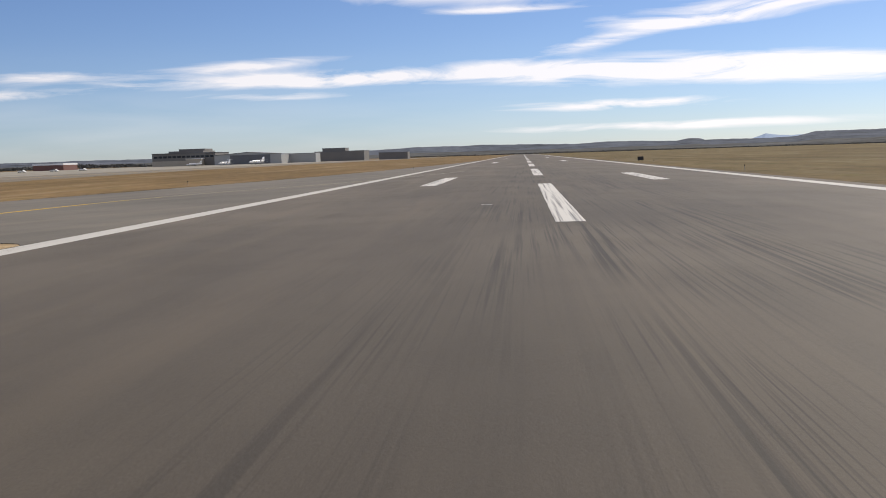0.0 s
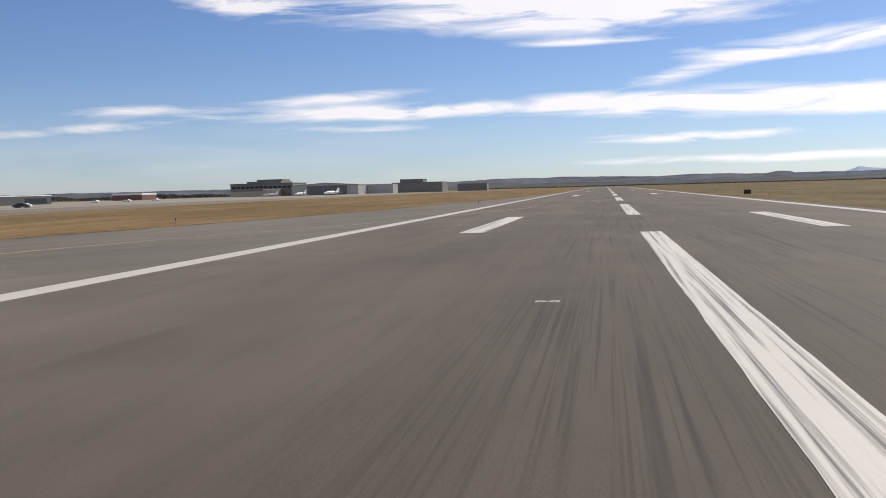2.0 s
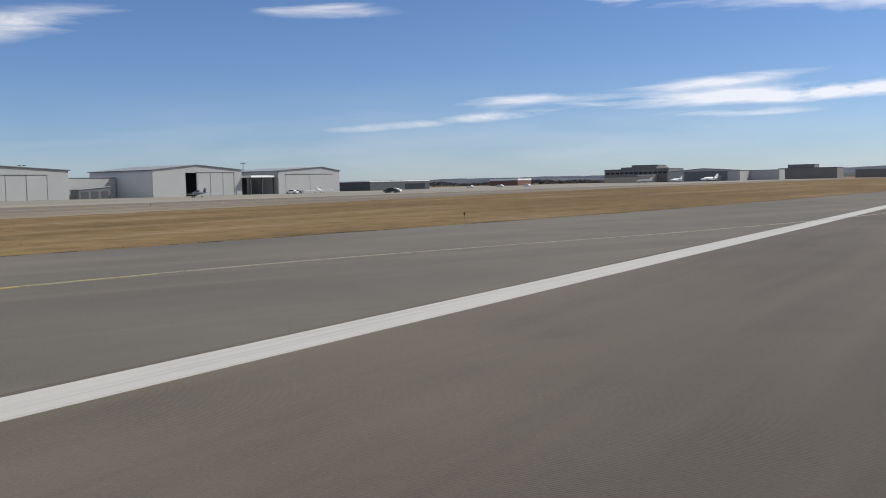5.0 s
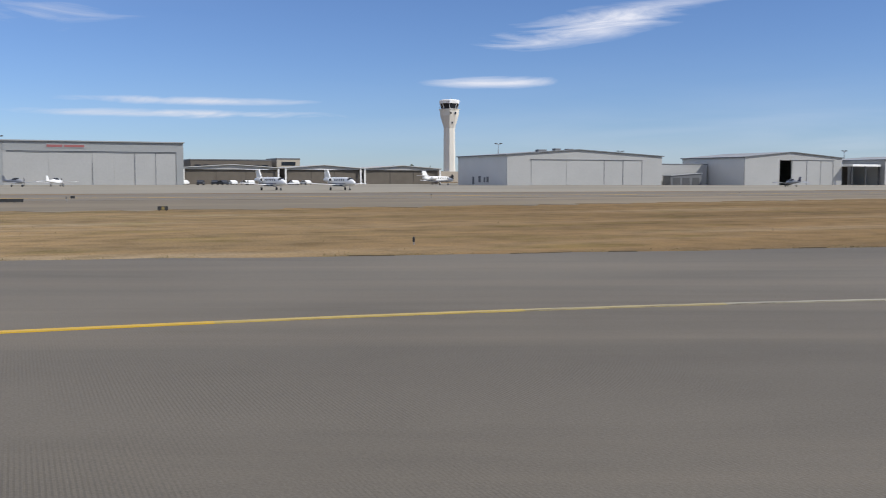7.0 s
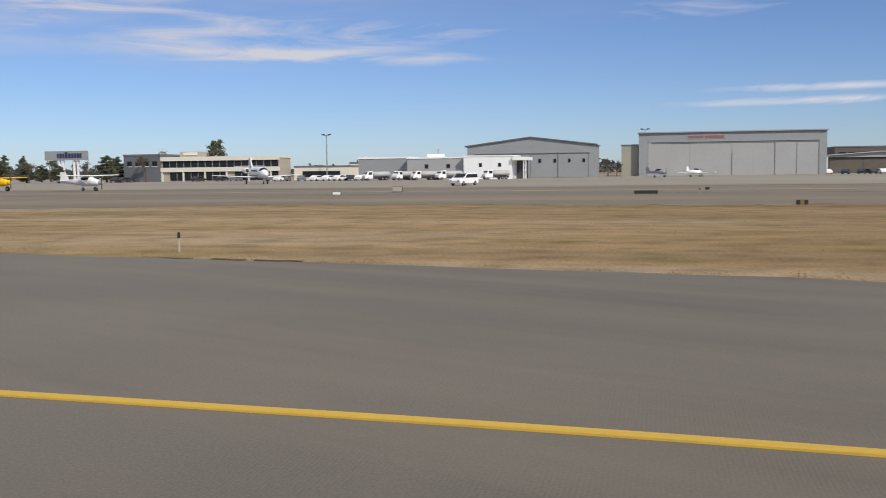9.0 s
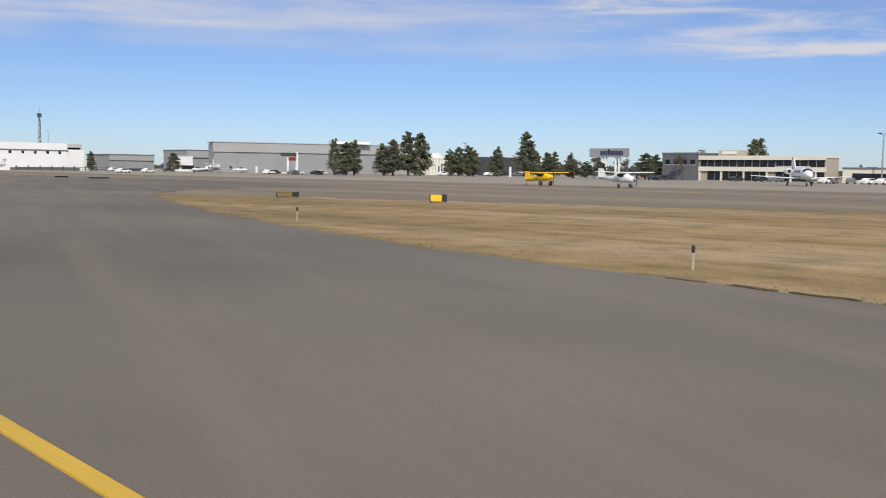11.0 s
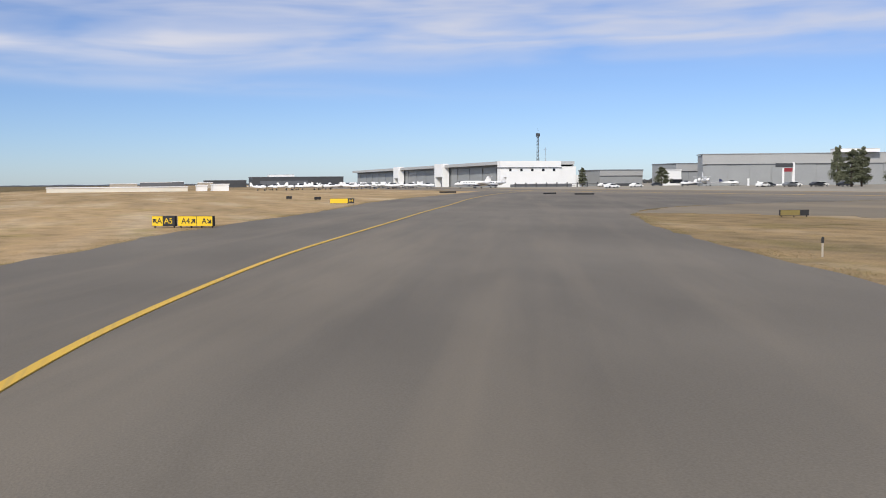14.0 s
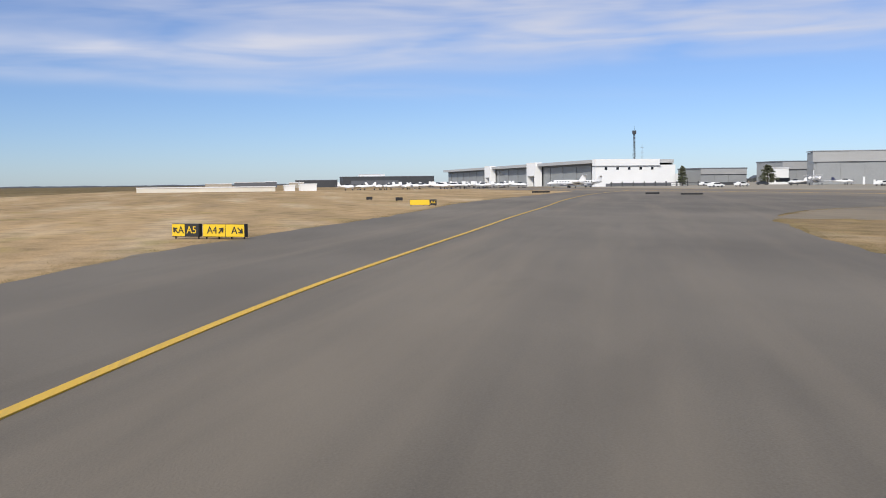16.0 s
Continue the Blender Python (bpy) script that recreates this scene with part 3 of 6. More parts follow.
tagged(part("pavement_2", slab(bmesh.new(), wobble([(-104, -1500), (-104, 1300), (-137, 1300), (-137, -1500)], 4, 0.4, True, 9), -0.1, Z_TAXI + 0.004), M_CROSS_TAXI), "grey asphalt parallel taxiway", "taxiway", kind="structure")
tagged(part("pavement_3", slab(bmesh.new(), wobble([(-142.5, -1000), (-142.5, 1000), (-420, 1000), (-420, -260), (-470, -260), (-470, -1000)], 6, 0.5, True, 13), -0.1, Z_APRON), M_CONCRETE), "pale concrete apron in front of the hangars", "apron", kind="structure")
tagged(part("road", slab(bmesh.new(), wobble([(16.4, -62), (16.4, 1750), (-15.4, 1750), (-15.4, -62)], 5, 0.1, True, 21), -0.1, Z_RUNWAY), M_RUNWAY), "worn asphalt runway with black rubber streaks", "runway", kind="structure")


def strip_thing(name, x0, x1, y0, y1, z, mat, label, group=""):
    bm = bmesh.new()
    left = [(x0 + 0.02 * noise.noise((0, y * 1.7, x0)), y) for y in np.linspace(y0, y1, 40)]
    right = [(x1 + 0.02 * noise.noise((5, y * 1.7, x1)), y) for y in np.linspace(y1, y0, 40)]
    slab(bm, left + right, z - 0.02, z)
    return tagged(part(name, bm, mat), label, "marking", group, "structure")


for k in range(26):
    strip_thing("centre_stripe", -0.46, 0.46, 61.0 * k, 61.0 * k + 36.6, Z_RUNWAY + 0.006, M_WHITE_LINE, "worn white runway centreline stripe streaked with rubber", "centreline stripes")
for k in range(3):
    for s in (-1, 1):
        xs = sorted((7.6 * s, 8.75 * s))
        strip_thing("touchdown_bar", xs[0], xs[1], 38.5 + 152.4 * k, 61.5 + 152.4 * k, Z_RUNWAY + 0.006, M_WHITE_LINE, "white touchdown zone bar painted on the runway", "touchdown bars")
for s in (-1, 1):
    bm = ribbon(bmesh.new(), wobble([(14.78 * s, -61), (14.78 * s, 1745)], 6, 0.015, False, 3), 0.92, Z_RUNWAY - 0.02, Z_RUNWAY + 0.007)
    tagged(part("edge_stripe", bm, M_EDGE_LINE), "long white runway edge line", "marking", "runway edge lines", "structure")
YELLOW = smooth_line([(-9, 95), (-14, 66), (-18.2, 51), (-21.6, 42.6), (-24.1, 35.6), (-25.6, 28.5), (-26.35, 22.5), (-26.75, 16), (-27.1, 10), (-27.6, 4), (-28.5, -0.9), (-29.9, -6), (-33.3, -16.2), (-37.3, -26.1), (-43.8, -41.8), (-48.4, -53.3), (-57.7, -75), (-67.7, -100), (-88, -145), (-115, -193)], 3)
# lengths that pale towards the runway, reflection put into the paint colour
CUTS = [0] + [min(range(len(YELLOW)), key=lambda i: abs(YELLOW[i][1] - y)) for y in (32.0, 28.0, 23.8)] + [len(YELLOW) - 1]
for a, b, width, mat, label in zip(CUTS, CUTS[1:], (0.15, 0.15, 0.155, 0.165), (M_SHEEN_LINE, M_PALE_LINE, M_WORN_LINE, M_YELLOW_LINE),
                                   ("yellow line leading off the runway, palest with painted sheen", "yellow line leading off the runway, paled by painted sheen", "worn yellow line leading off the runway, slightly paled by painted sheen", "yellow painted taxiway centreline curving off the runway")):
    line = YELLOW[a:b + 1]
    tagged(part("taxi_line", ribbon(bmesh.new(), line, width, Z_TAXI - 0.02, Z_TAXI + 0.018), mat), label, "marking", kind="structure")
tagged(part("taxi_line", ribbon(bmesh.new(), [(-115.5, -1400), (-115.5, 1200)], 0.3, Z_TAXI - 0.02, Z_TAXI + 0.016), M_YELLOW_LINE), "yellow painted centreline of the parallel taxiway", "marking", kind="structure")
LOOP = [(-2.98 + 0.2 * math.sin(a), 11.14 + 0.09 * math.sin(2 * a)) for a in (2 * math.pi * k / 40 for k in range(41))]
tagged(part("painted_mark", ribbon(bmesh.new(), LOOP, 0.06, Z_RUNWAY - 0.02, Z_RUNWAY + 0.006), M_EDGE_LINE), "small white looped mark on the runway", "marking", kind="structure")


def build_tufts():
    """Dry grass standing along the pavement edges and thinly over the infield near the turnoff."""
    rng = np.random.default_rng(4)
    spots = []
    for line, side in ((EDGE_RIGHT, -1), (EDGE_LEFT, -1)):
        for a, b in zip(line, line[1:]):
            a, b = np.array(a), np.array(b)
            d = np.linalg.norm(b - a)
            if d < 1e-6 or a[1] > 120 or a[1] < -130:
                continue
            nrm = np.array((-(b - a)[1], (b - a)[0])) / d * side
            n = int(d * 170)
            t = rng.random((n, 1))
            off = rng.exponential(0.45, (n, 1)) - 0.1
            dense = np.array([noise.noise((q[0] * 0.5, q[1] * 0.5, 2.0)) for q in (a + (b - a) * t)])
            keep = dense + rng.normal(0, 0.14, n) > 0.02
            t, off = t[keep], off[keep]
            spots.append(a + (b - a) * t + nrm * off)
    field = np.stack([rng.uniform(-75, -41, 1500), rng.uniform(-35, 60, 1500)], 1)
    edge = np.interp(field[:, 1], [-60, -47, -35, -20, -7, 4, 16, 28, 42, 60, 90], [-73, -61, -54.9, -48.5, -43.9, -40.7, -38.9, -36.7, -34.1, -31, -27])
    spots.append(field[field[:, 0] < edge - 0.6])
    p = np.concatenate(spots)
    n = len(p)
    verts, faces = [], []
    ang = rng.uniform(0, 2 * np.pi, (n, 3))
    h = rng.uniform(0.012, 0.05, (n, 3)) * rng.choice([1, 1, 1, 1.6], (n, 1))
    w = rng.uniform(0.004, 0.011, (n, 3))
    lean = rng.normal(0, 0.05, (n, 3, 2))
    q = p[:, None, :] + rng.normal(0, 0.06, (n, 3, 2))
    dx, dy = np.cos(ang) * w, np.sin(ang) * w
    v = np.stack([np.stack([q[..., 0] - dx, q[..., 1] - dy, 0 * h], -1), np.stack([q[..., 0] + dx, q[..., 1] + dy, 0 * h], -1), np.stack([q[..., 0] + lean[..., 0], q[..., 1] + lean[..., 1], h], -1)], 2).reshape(-1, 3)
    me = bpy.data.meshes.new("grass_tufts")
    me.from_pydata(v.tolist(), [], np.arange(len(v)).reshape(-1, 3).tolist())
    me.materials.append(M_BLADE)
    tagged(new("grass_tufts", me), "dry tan grass tufts along the pavement edge", "grass", kind="stuff")


build_tufts()


def build_soil_shade_edge():
    """Crumbled soil in broken lengths where the turf meets the pavement, dark also for the turf lip's shadow."""
    rng = random.Random(8)
    bm = bmesh.new()
    pts = [Vector(p) for p in wobble(EDGE_RIGHT, 1.5, 0.3, False, 1) if 8 < p[1] < 62]
    for a, b in zip(pts, pts[1:]):
        if rng.random() < 0.4:
            run = [a.lerp(b, k / 5) + Vector((rng.uniform(-0.06, 0.04), rng.uniform(-0.05, 0.05))) for k in range(rng.randint(2, 6))]
            ribbon(bm, [tuple(v) for v in run], rng.uniform(0.05, 0.16), Z_TAXI - 0.03, Z_TAXI + rng.uniform(0.01, 0.025))
    tagged(part("soil_shade_edge", bm, M_SOIL_SHADE), "crumbled dark soil and painted turf shade along the pavement edge", "soil", kind="stuff")


build_soil_shade_edge()


# ---- distance ----
def build_hills():
    # the ridge's rise in degrees, by the angle turned left from the runway's way
    turn = [-60, -30, -20, -16.4, -15.4, -13, -10.5, -10.2, -9.4, -9.1, -4.6, -3, 0, 3, 6.5, 8, 10, 14, 25, 45, 60]
    rise = [0.35, 0.7, 0.74, 0.72, 0.48, 0.44, 0.47, 0.58, 0.58, 0.47, 0.54, 0.46, 0.54, 0.58, 0.55, 0.5, 0.42, 0.36, 0.36, 0.32, 0.25]
    for name, r0, r1, share, mat, seed, label in (("backdrop_hills", 2300, 3000, 0.42, M_SCRUB_HILL, 2, "low grey brown hills and mesas along the horizon"), ("backdrop_far_hills", 3400, 4400, 1.0, M_HILL, 7, "far flat-topped hills with haze in their colour")):
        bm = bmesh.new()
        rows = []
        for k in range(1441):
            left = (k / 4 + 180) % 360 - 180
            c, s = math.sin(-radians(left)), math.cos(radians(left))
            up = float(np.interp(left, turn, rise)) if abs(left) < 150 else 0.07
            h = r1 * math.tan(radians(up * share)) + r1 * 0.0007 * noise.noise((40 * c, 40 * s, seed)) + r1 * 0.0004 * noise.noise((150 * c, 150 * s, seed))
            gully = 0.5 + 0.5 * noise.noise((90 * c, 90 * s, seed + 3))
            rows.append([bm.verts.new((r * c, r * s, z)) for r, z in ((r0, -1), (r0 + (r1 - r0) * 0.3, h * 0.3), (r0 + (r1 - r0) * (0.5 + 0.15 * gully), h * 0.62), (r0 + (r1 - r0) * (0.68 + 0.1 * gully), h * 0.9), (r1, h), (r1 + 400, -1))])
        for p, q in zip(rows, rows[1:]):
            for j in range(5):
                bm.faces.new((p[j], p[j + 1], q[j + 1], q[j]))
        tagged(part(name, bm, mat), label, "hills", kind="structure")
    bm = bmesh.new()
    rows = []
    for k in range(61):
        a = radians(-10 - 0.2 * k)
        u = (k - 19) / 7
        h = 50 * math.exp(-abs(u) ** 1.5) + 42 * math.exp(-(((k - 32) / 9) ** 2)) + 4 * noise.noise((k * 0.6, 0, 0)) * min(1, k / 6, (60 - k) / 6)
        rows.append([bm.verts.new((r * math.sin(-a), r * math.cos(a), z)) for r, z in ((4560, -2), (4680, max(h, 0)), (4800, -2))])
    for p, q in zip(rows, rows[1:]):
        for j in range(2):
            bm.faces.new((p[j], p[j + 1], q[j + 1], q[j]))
    tagged(part("backdrop_mountain", bm, M_MOUNTAIN), "far mountain painted blue with haze on the horizon", "mountain", kind="structure")


build_hills()


def clump_mesh(name, centres, sizes, mat, seed, per=1):
    """Many small bent leaf plates, one or more round each centre."""
    rng = np.random.default_rng(seed)
    c = np.repeat(np.asarray(centres, float), per, 0)
    s = np.repeat(np.asarray(sizes, float), per)
    n = len(c)
    c = c + rng.normal(0, 0.35, (n, 3)) * s[:, None]
    a = rng.normal(size=(n, 3))
    a /= np.linalg.norm(a, axis=1)[:, None]
    b = np.cross(a, rng.normal(size=(n, 3)))
    b /= np.linalg.norm(b, axis=1)[:, None]
    k = np.cross(a, b) * 0.35
    v = np.stack([c - a * s[:, None], c - b * s[:, None] * 0.7 + k * s[:, None], c + a * s[:, None], c + b * s[:, None] * 0.7 + k * s[:, None]], 1).reshape(-1, 3)
    f = (np.arange(n)[:, None] * 4 + np.array([[0, 1, 2, 3]]))
    tri = np.concatenate([f[:, [0, 1, 2]], f[:, [0, 2, 3]]])
    me = bpy.data.meshes.new(name)
    me.from_pydata(v.tolist(), [], tri.tolist())
    me.materials.append(mat)
    return me


def build_treelines():
    rng = np.random.default_rng(11)
    for a0, a1, r0, r1, h0, h1, n, label in ((14, 44, 1050, 1500, 1, 5, 9000, "far dark line of scrub and trees behind the field"), (58, 128, 560, 700, 3, 8, 9000, "dark line of trees behind the hangars"),
                                             (-45, 8, 1500, 2100, 0.5, 1.6, 7000, "far dark scrub along the plain"), (128, 152, 800, 1100, 2, 6, 3000, "far low line of trees beyond the field")):
        a = np.radians(rng.uniform(a0, a1, n))
        wav = 0.5 + 0.5 * np.sin(a * 37) * np.sin(a * 91 + 1)
        r = rng.uniform(r0, r1, n)
        h = (h0 + (h1 - h0) * wav) * rng.random(n) ** 0.7
        c = np.stack([-r * np.sin(a), r * np.cos(a), h], 1)
        me = clump_mesh("far_trees", c, rng.uniform(0.7, 1.7, n), M_SCRUB, 5)
        tagged(new("far_trees", me), label, "trees", kind="stuff")


build_treelines()


# ---- buildings ----
def hangar(name, m, width, depth, eave, peak, peak_at, wall, roof, label, doors=(), opening=None, trim=True, lintel=None, windows=(), group="", door_mat=None, roof_over=0.5, side_boxes=(), seams=None, vents=(), side=None):
    """A gabled hangar; local x along the front, y into it. doors: (x0, x1) panels; opening: (x0, x1, height)."""
    th = thing(name, m, label, "hangar", group)

    def top(x):
        return eave + (peak - eave) * (x / peak_at if x < peak_at else (width - x) / (width - peak_at))

    def column(bm, x0, x1, z0, y0, y1):
        pts = [(x0, z0), (x1, z0), (x1, top(x1))] + ([(peak_at, peak)] if x0 < peak_at < x1 else []) + [(x0, top(x0))]
        prism(bm, pts, y0, y1)

    bm = bmesh.new()
    if opening:
        column(bm, 0, opening[0], 0, 0, 0.3)
        column(bm, opening[0], opening[1], opening[2], 0, 0.3)
        column(bm, opening[1], width, 0, 0, 0.3)
    else:
        column(bm, 0, width, 0, 0, 0.3)
    part("front_wall", bm, wall, th)
    bm = bmesh.new()
    column(bm, 0, width, 0, depth - 0.3, depth)
    part("back_wall", bm, wall, th)
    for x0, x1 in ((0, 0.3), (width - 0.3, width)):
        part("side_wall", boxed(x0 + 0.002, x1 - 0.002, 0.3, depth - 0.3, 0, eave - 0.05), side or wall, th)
    for xa, za, xb, zb in ((-roof_over, eave - roof_over * (peak - eave) / peak_at, peak_at, peak), (peak_at, peak, width + roof_over, eave - roof_over * (peak - eave) / (width - peak_at))):
        bm = bmesh.new()
        prism(bm, [(xa, za + 0.02), (xb, zb + 0.02), (xb, zb + 0.27), (xa, za + 0.27)], -0.4, depth + 0.4)
        part("roof", bm, roof, th)
    if trim:
        for xa, za, xb, zb in ((-roof_over, eave, peak_at, peak), (peak_at, peak, width + roof_over, eave)):
            part("eave_trim", prism(bmesh.new(), [(xa, za + 0.06), (xb, zb + 0.06), (xb, zb + 0.29), (xa, za + 0.29)], -0.55, -0.42), M_TRIM, th, "dark eave trim")
        part("gutter", boxed(-roof_over - 0.15, -roof_over - 0.02, -0.4, depth + 0.4, eave - 0.08, eave + 0.2), M_TRIM, th)
    dh = lintel or eave - 1.1
    for i, (x0, x1) in enumerate(doors):
        d = part("door_panel", boxed(x0 + 0.05, x1 - 0.05, -0.08 - 0.04 * (i % 2), -0.01, 0.05, dh), door_mat or wall, th)
        if seams is None or i in seams:
            part("seam", boxed(x1 - 0.09, x1 + 0.09, -0.17, -0.06, 0.05, dh), M_SLATE if seams else M_TRIM, d, "dark door seam")
    if doors:
        part("lintel", boxed(doors[0][0] - 0.3, doors[-1][1] + 0.3, -0.3, -0.02, dh + 0.02, dh + 0.16), M_SLATE, th, "grey door rail")
    for x, z, w, h in windows:
        part("window", boxed(x - w / 2, x + w / 2, -0.18, -0.06, z, z + h), M_GLASS, th, "small dark window")
    for x, w in vents:
        part("roof_vent", boxed(x - w / 2, x + w / 2, 9, 11, top(x) - 0.2, top(x) + 0.85, bevel=0.05), M_SLATE, th, "grey roof vent")
    for y0, y1, z0, z1 in side_boxes:
        part("side_vent", boxed(-0.12, -0.01, y0, y1, z0, z1), M_SLATE, th, "dark side vent")
    return th


def block(name, m, width, depth, height, wall, label, category="building", roof=None, parapet=0.4, bands=(), windows=(), doors=(), group=""):
    """A flat-roofed building with a parapet; bands: rows of windows as (z, height, pitch, width, x0, x1); windows and doors: (x, z, w, h)."""
    th = thing(name, m, label, category, group)
    part("wall", boxed(0, width, 0, depth, 0, height), wall, th)
    part("roof", boxed(-0.15, width + 0.15, -0.15, depth + 0.15, height + 0.004, height + parapet), roof or M_TRIM, th)
    for z, h, pitch, w, x0, x1 in bands:
        n = max(1, int((x1 - x0) / pitch))
        for k in range(n):
            x = x0 + (k + 0.5) * (x1 - x0) / n
            win = part("window", boxed(x - w / 2, x + w / 2, -0.06, 0.04, z, z + h), M_GLASS, th, "dark window")
            part("sill", boxed(x - w / 2 - 0.08, x + w / 2 + 0.08, -0.16, -0.004, z - 0.14, z - 0.01), M_TRIM if wall is M_DARK else M_WHITE, win)
    for x, z, w, h in windows:
        part("window", boxed(x - w / 2, x + w / 2, -0.06, 0.04, z, z + h), M_GLASS, th, "dark window")
    for x, z, w, h in doors:
        part("door", boxed(x - w / 2, x + w / 2, -0.08, 0.04, z + 0.03, z + h), M_SLATE, th, "grey door")
    return th


EAST = 90      # fronts that face the runway
hangar("hangar", pose(-262, 152.5, 0, 0, 0, EAST), 55, 34, 8.9, 10.6, 24, M_METAL_PALE, M_ROOF, "large pale grey metal hangar with closed sliding doors", [(8, 20), (20, 33.4), (33.4, 40.3), (40.3, 47.3)], lintel=7.6, group="hangars", seams=(1, 2, 3), vents=[(17, 3), (22.5, 2), (27, 2.2), (31, 2.4), (34, 3)], side=M_SIDE_PALE, side_boxes=[(12.0, 13.2, 0.9, 2.6), (14.2, 15.2, 0.9, 2.4), (17.4, 18.8, 0.9, 2.8), (22, 23.2, 0.2, 2.6)])
hangar("hangar", pose(-251, 231, 0, 0, 0, EAST), 41, 31, 8.8, 10.5, 19, M_METAL_PALE, M_ROOF, "pale grey metal hangar with one sliding door open", [(19.4, 25.5), (25.5, 31.5), (31.5, 37)], opening=(14.2, 19.2, 8.0), lintel=8.0, group="hangars", side=M_SIDE_PALE)
hangar("hangar", pose(-246, 286, 0, 0, 0, EAST), 36.5, 30, 8.4, 9.9, 25, M_METAL_PALE, M_ROOF, "pale grey metal hangar with a low gable", [(4, 18), (18, 32)], lintel=7.2, seams=(), group="hangars")
hangar("hangar", pose(-275, -29.3, 0, 0, 0, EAST), 34.4, 14, 8.5, 10.7, 17.2, M_METAL_GREY, M_ROOF, "grey gabled metal hangar with small square door windows", [(2.5, 10), (10, 17.2), (17.2, 24.5), (24.5, 32.5)], lintel=6.4,
       windows=[(19.7, 4.0, 0.7, 1.0), (23.7, 4.0, 0.7, 1.0), (27.5, 4.0, 0.7, 1.0), (31.3, 4.0, 0.7, 1.0)], group="hangars")


def big_hangar():
    th = thing("hangar", pose(-297, 15.7, 0, 0, 0, EAST), "tall box-shaped grey hangar with wide sliding doors", "hangar", "hangars")
    w, h = 50.0, 12.0
    part("side_wall", boxed(0, 2.6, 0, 42, 0, h - 0.01), M_METAL_GREY, th)
    part("side_wall", boxed(w - 2.0, w, 0, 42, 0, h - 0.01), M_METAL_GREY, th)
    part("fascia", boxed(2.6, w - 2.0, -0.1, 2, 9.4, h - 0.01), M_METAL_GREY, th)
    part("back_wall", boxed(2.6, w - 2.0, 41.6, 42, 0, h - 0.01), M_METAL_GREY, th)
    part("roof", boxed(-0.3, w + 0.3, -0.7, 42.3, h, h + 0.3), M_ROOF, th)
    part("door_frame", boxed(2.62, 3.4, -0.06, 0.1, 0, 9.39), M_METAL_PALE, th)
    part("lintel", boxed(3.41, w - 2.1, 0.04, 1.4, 9.0, 9.38), M_TRIM, th, "dark door rail")
    x = 2.7
    for k in range(8):
        d = part("door_panel", boxed(x + 0.01, x + 5.65, 0.13 + 0.05 * (k % 2), 0.26 + 0.05 * (k % 2), 0.05, 8.98), M_METAL_PALE, th)
        if k in (3, 5, 6):
            part("seam", boxed(x + 5.54, x + 5.68, 0.06, 0.12, 0.05, 8.98 if k != 3 else 6.2), M_TRIM, d, "dark door seam")
        x += 5.66
    sign = part("sign", boxed(13.4, 23.4, -0.2, -0.11, 10.2, 11.4), M_METAL_GREY, th, "sign with red lettering bars")
    for i, (a, b) in enumerate(((13.6, 17.6), (18.0, 23.2))):
        part("letter_bar", boxed(a, b, -0.28, -0.21, 10.45, 11.1), M_DULL_RED, sign, "red bar")
    ann = thing("hangar_annex", pose(-299, 10.8, 0, 0, 0, EAST), "cream lean-to beside the tall hangar", "building")
    part("wall", boxed(0, 4.7, 0, 20, 0, 8.7), M_METAL_CREAM, ann)
    part("roof", boxed(-0.2, 4.7, -0.2, 20.2, 8.704, 9.0), M_TRIM, ann)


big_hangar()

lean = thing("storage_shed", pose(-262, 211, 0, 0, 0, EAST), "low dark shed with a sloping roof between two hangars", "shed")
part("wall", prism(bmesh.new(), [(0, 0), (12, 0), (12, 3.7), (0, 2.9)], 0, 4), M_SLATE, lean)
part("roof", prism(bmesh.new(), [(-0.2, 2.92), (12.2, 3.74), (12.2, 3.9), (-0.2, 3.08)], -0.3, 4.3), M_ROOF, lean, "grey sheet roof")
for k in range(3):
    part("door", boxed(0.8 + k * 3.8, 3.6 + k * 3.8, -0.08, 0.02, 0.03, 2.4), M_DARK, lean, "dark shed door")

# row of low brown hangars with white gabled roofs
for y0, w in ((70.5, 31.5), (104, 27), (132, 29)):
    th = thing("row_hangar", pose(-330, y0, 0, 0, 0, EAST), "low brown hangar with a shallow white gable roof", "hangar", "row hangars")
    part("wall", boxed(0.3, w - 0.3, 0.4, 26, 0, 5.3), M_BRICK, th)
    for x0, x1, za, zb in ((-0.4, w / 2, 5.35, 6.4), (w / 2, w + 0.4, 6.4, 5.35)):
        part("roof", prism(bmesh.new(), [(x0, za), (x1, zb), (x1, zb + 0.22), (x0, za + 0.22)], -1.2, 26.5), M_METAL_WHITE, th, "pale roof slope")
    part("gable", prism(bmesh.new(), [(0.1, 4.85), (w - 0.1, 4.85), (w - 0.1, 5.36), (w / 2, 6.38), (0.1, 5.36)], -0.38, 0.36), M_METAL_PALE, th, "pale grey green gable panel")
    for x in (0.0, w - 0.5):
        part("post", boxed(x, x + 0.5, -0.9, -0.4, 0, 5.34), M_WHITE, th, "white post")
    for k in range(3):
        part("door_panel", boxed(1.2 + k * (w - 2.4) / 3, 0.9 + (k + 1) * (w - 2.4) / 3, 0.28, 0.38, 0.05, 4.6), M_BRICK, th)
block("office_block", pose(-372, 80, 0, 0, 0, EAST), 30, 20, 8.6, M_BRICK, "brown brick office building behind the low hangars", bands=[(5.6, 1.4, 3.0, 2.2, 1, 29)])
block("office_block", pose(-372, 112, 0, 0, 0, EAST), 9, 16, 9.2, M_TAN, "tan block with a dark window behind the low hangars", windows=[(4.5, 6.8, 5.5, 1.4)])


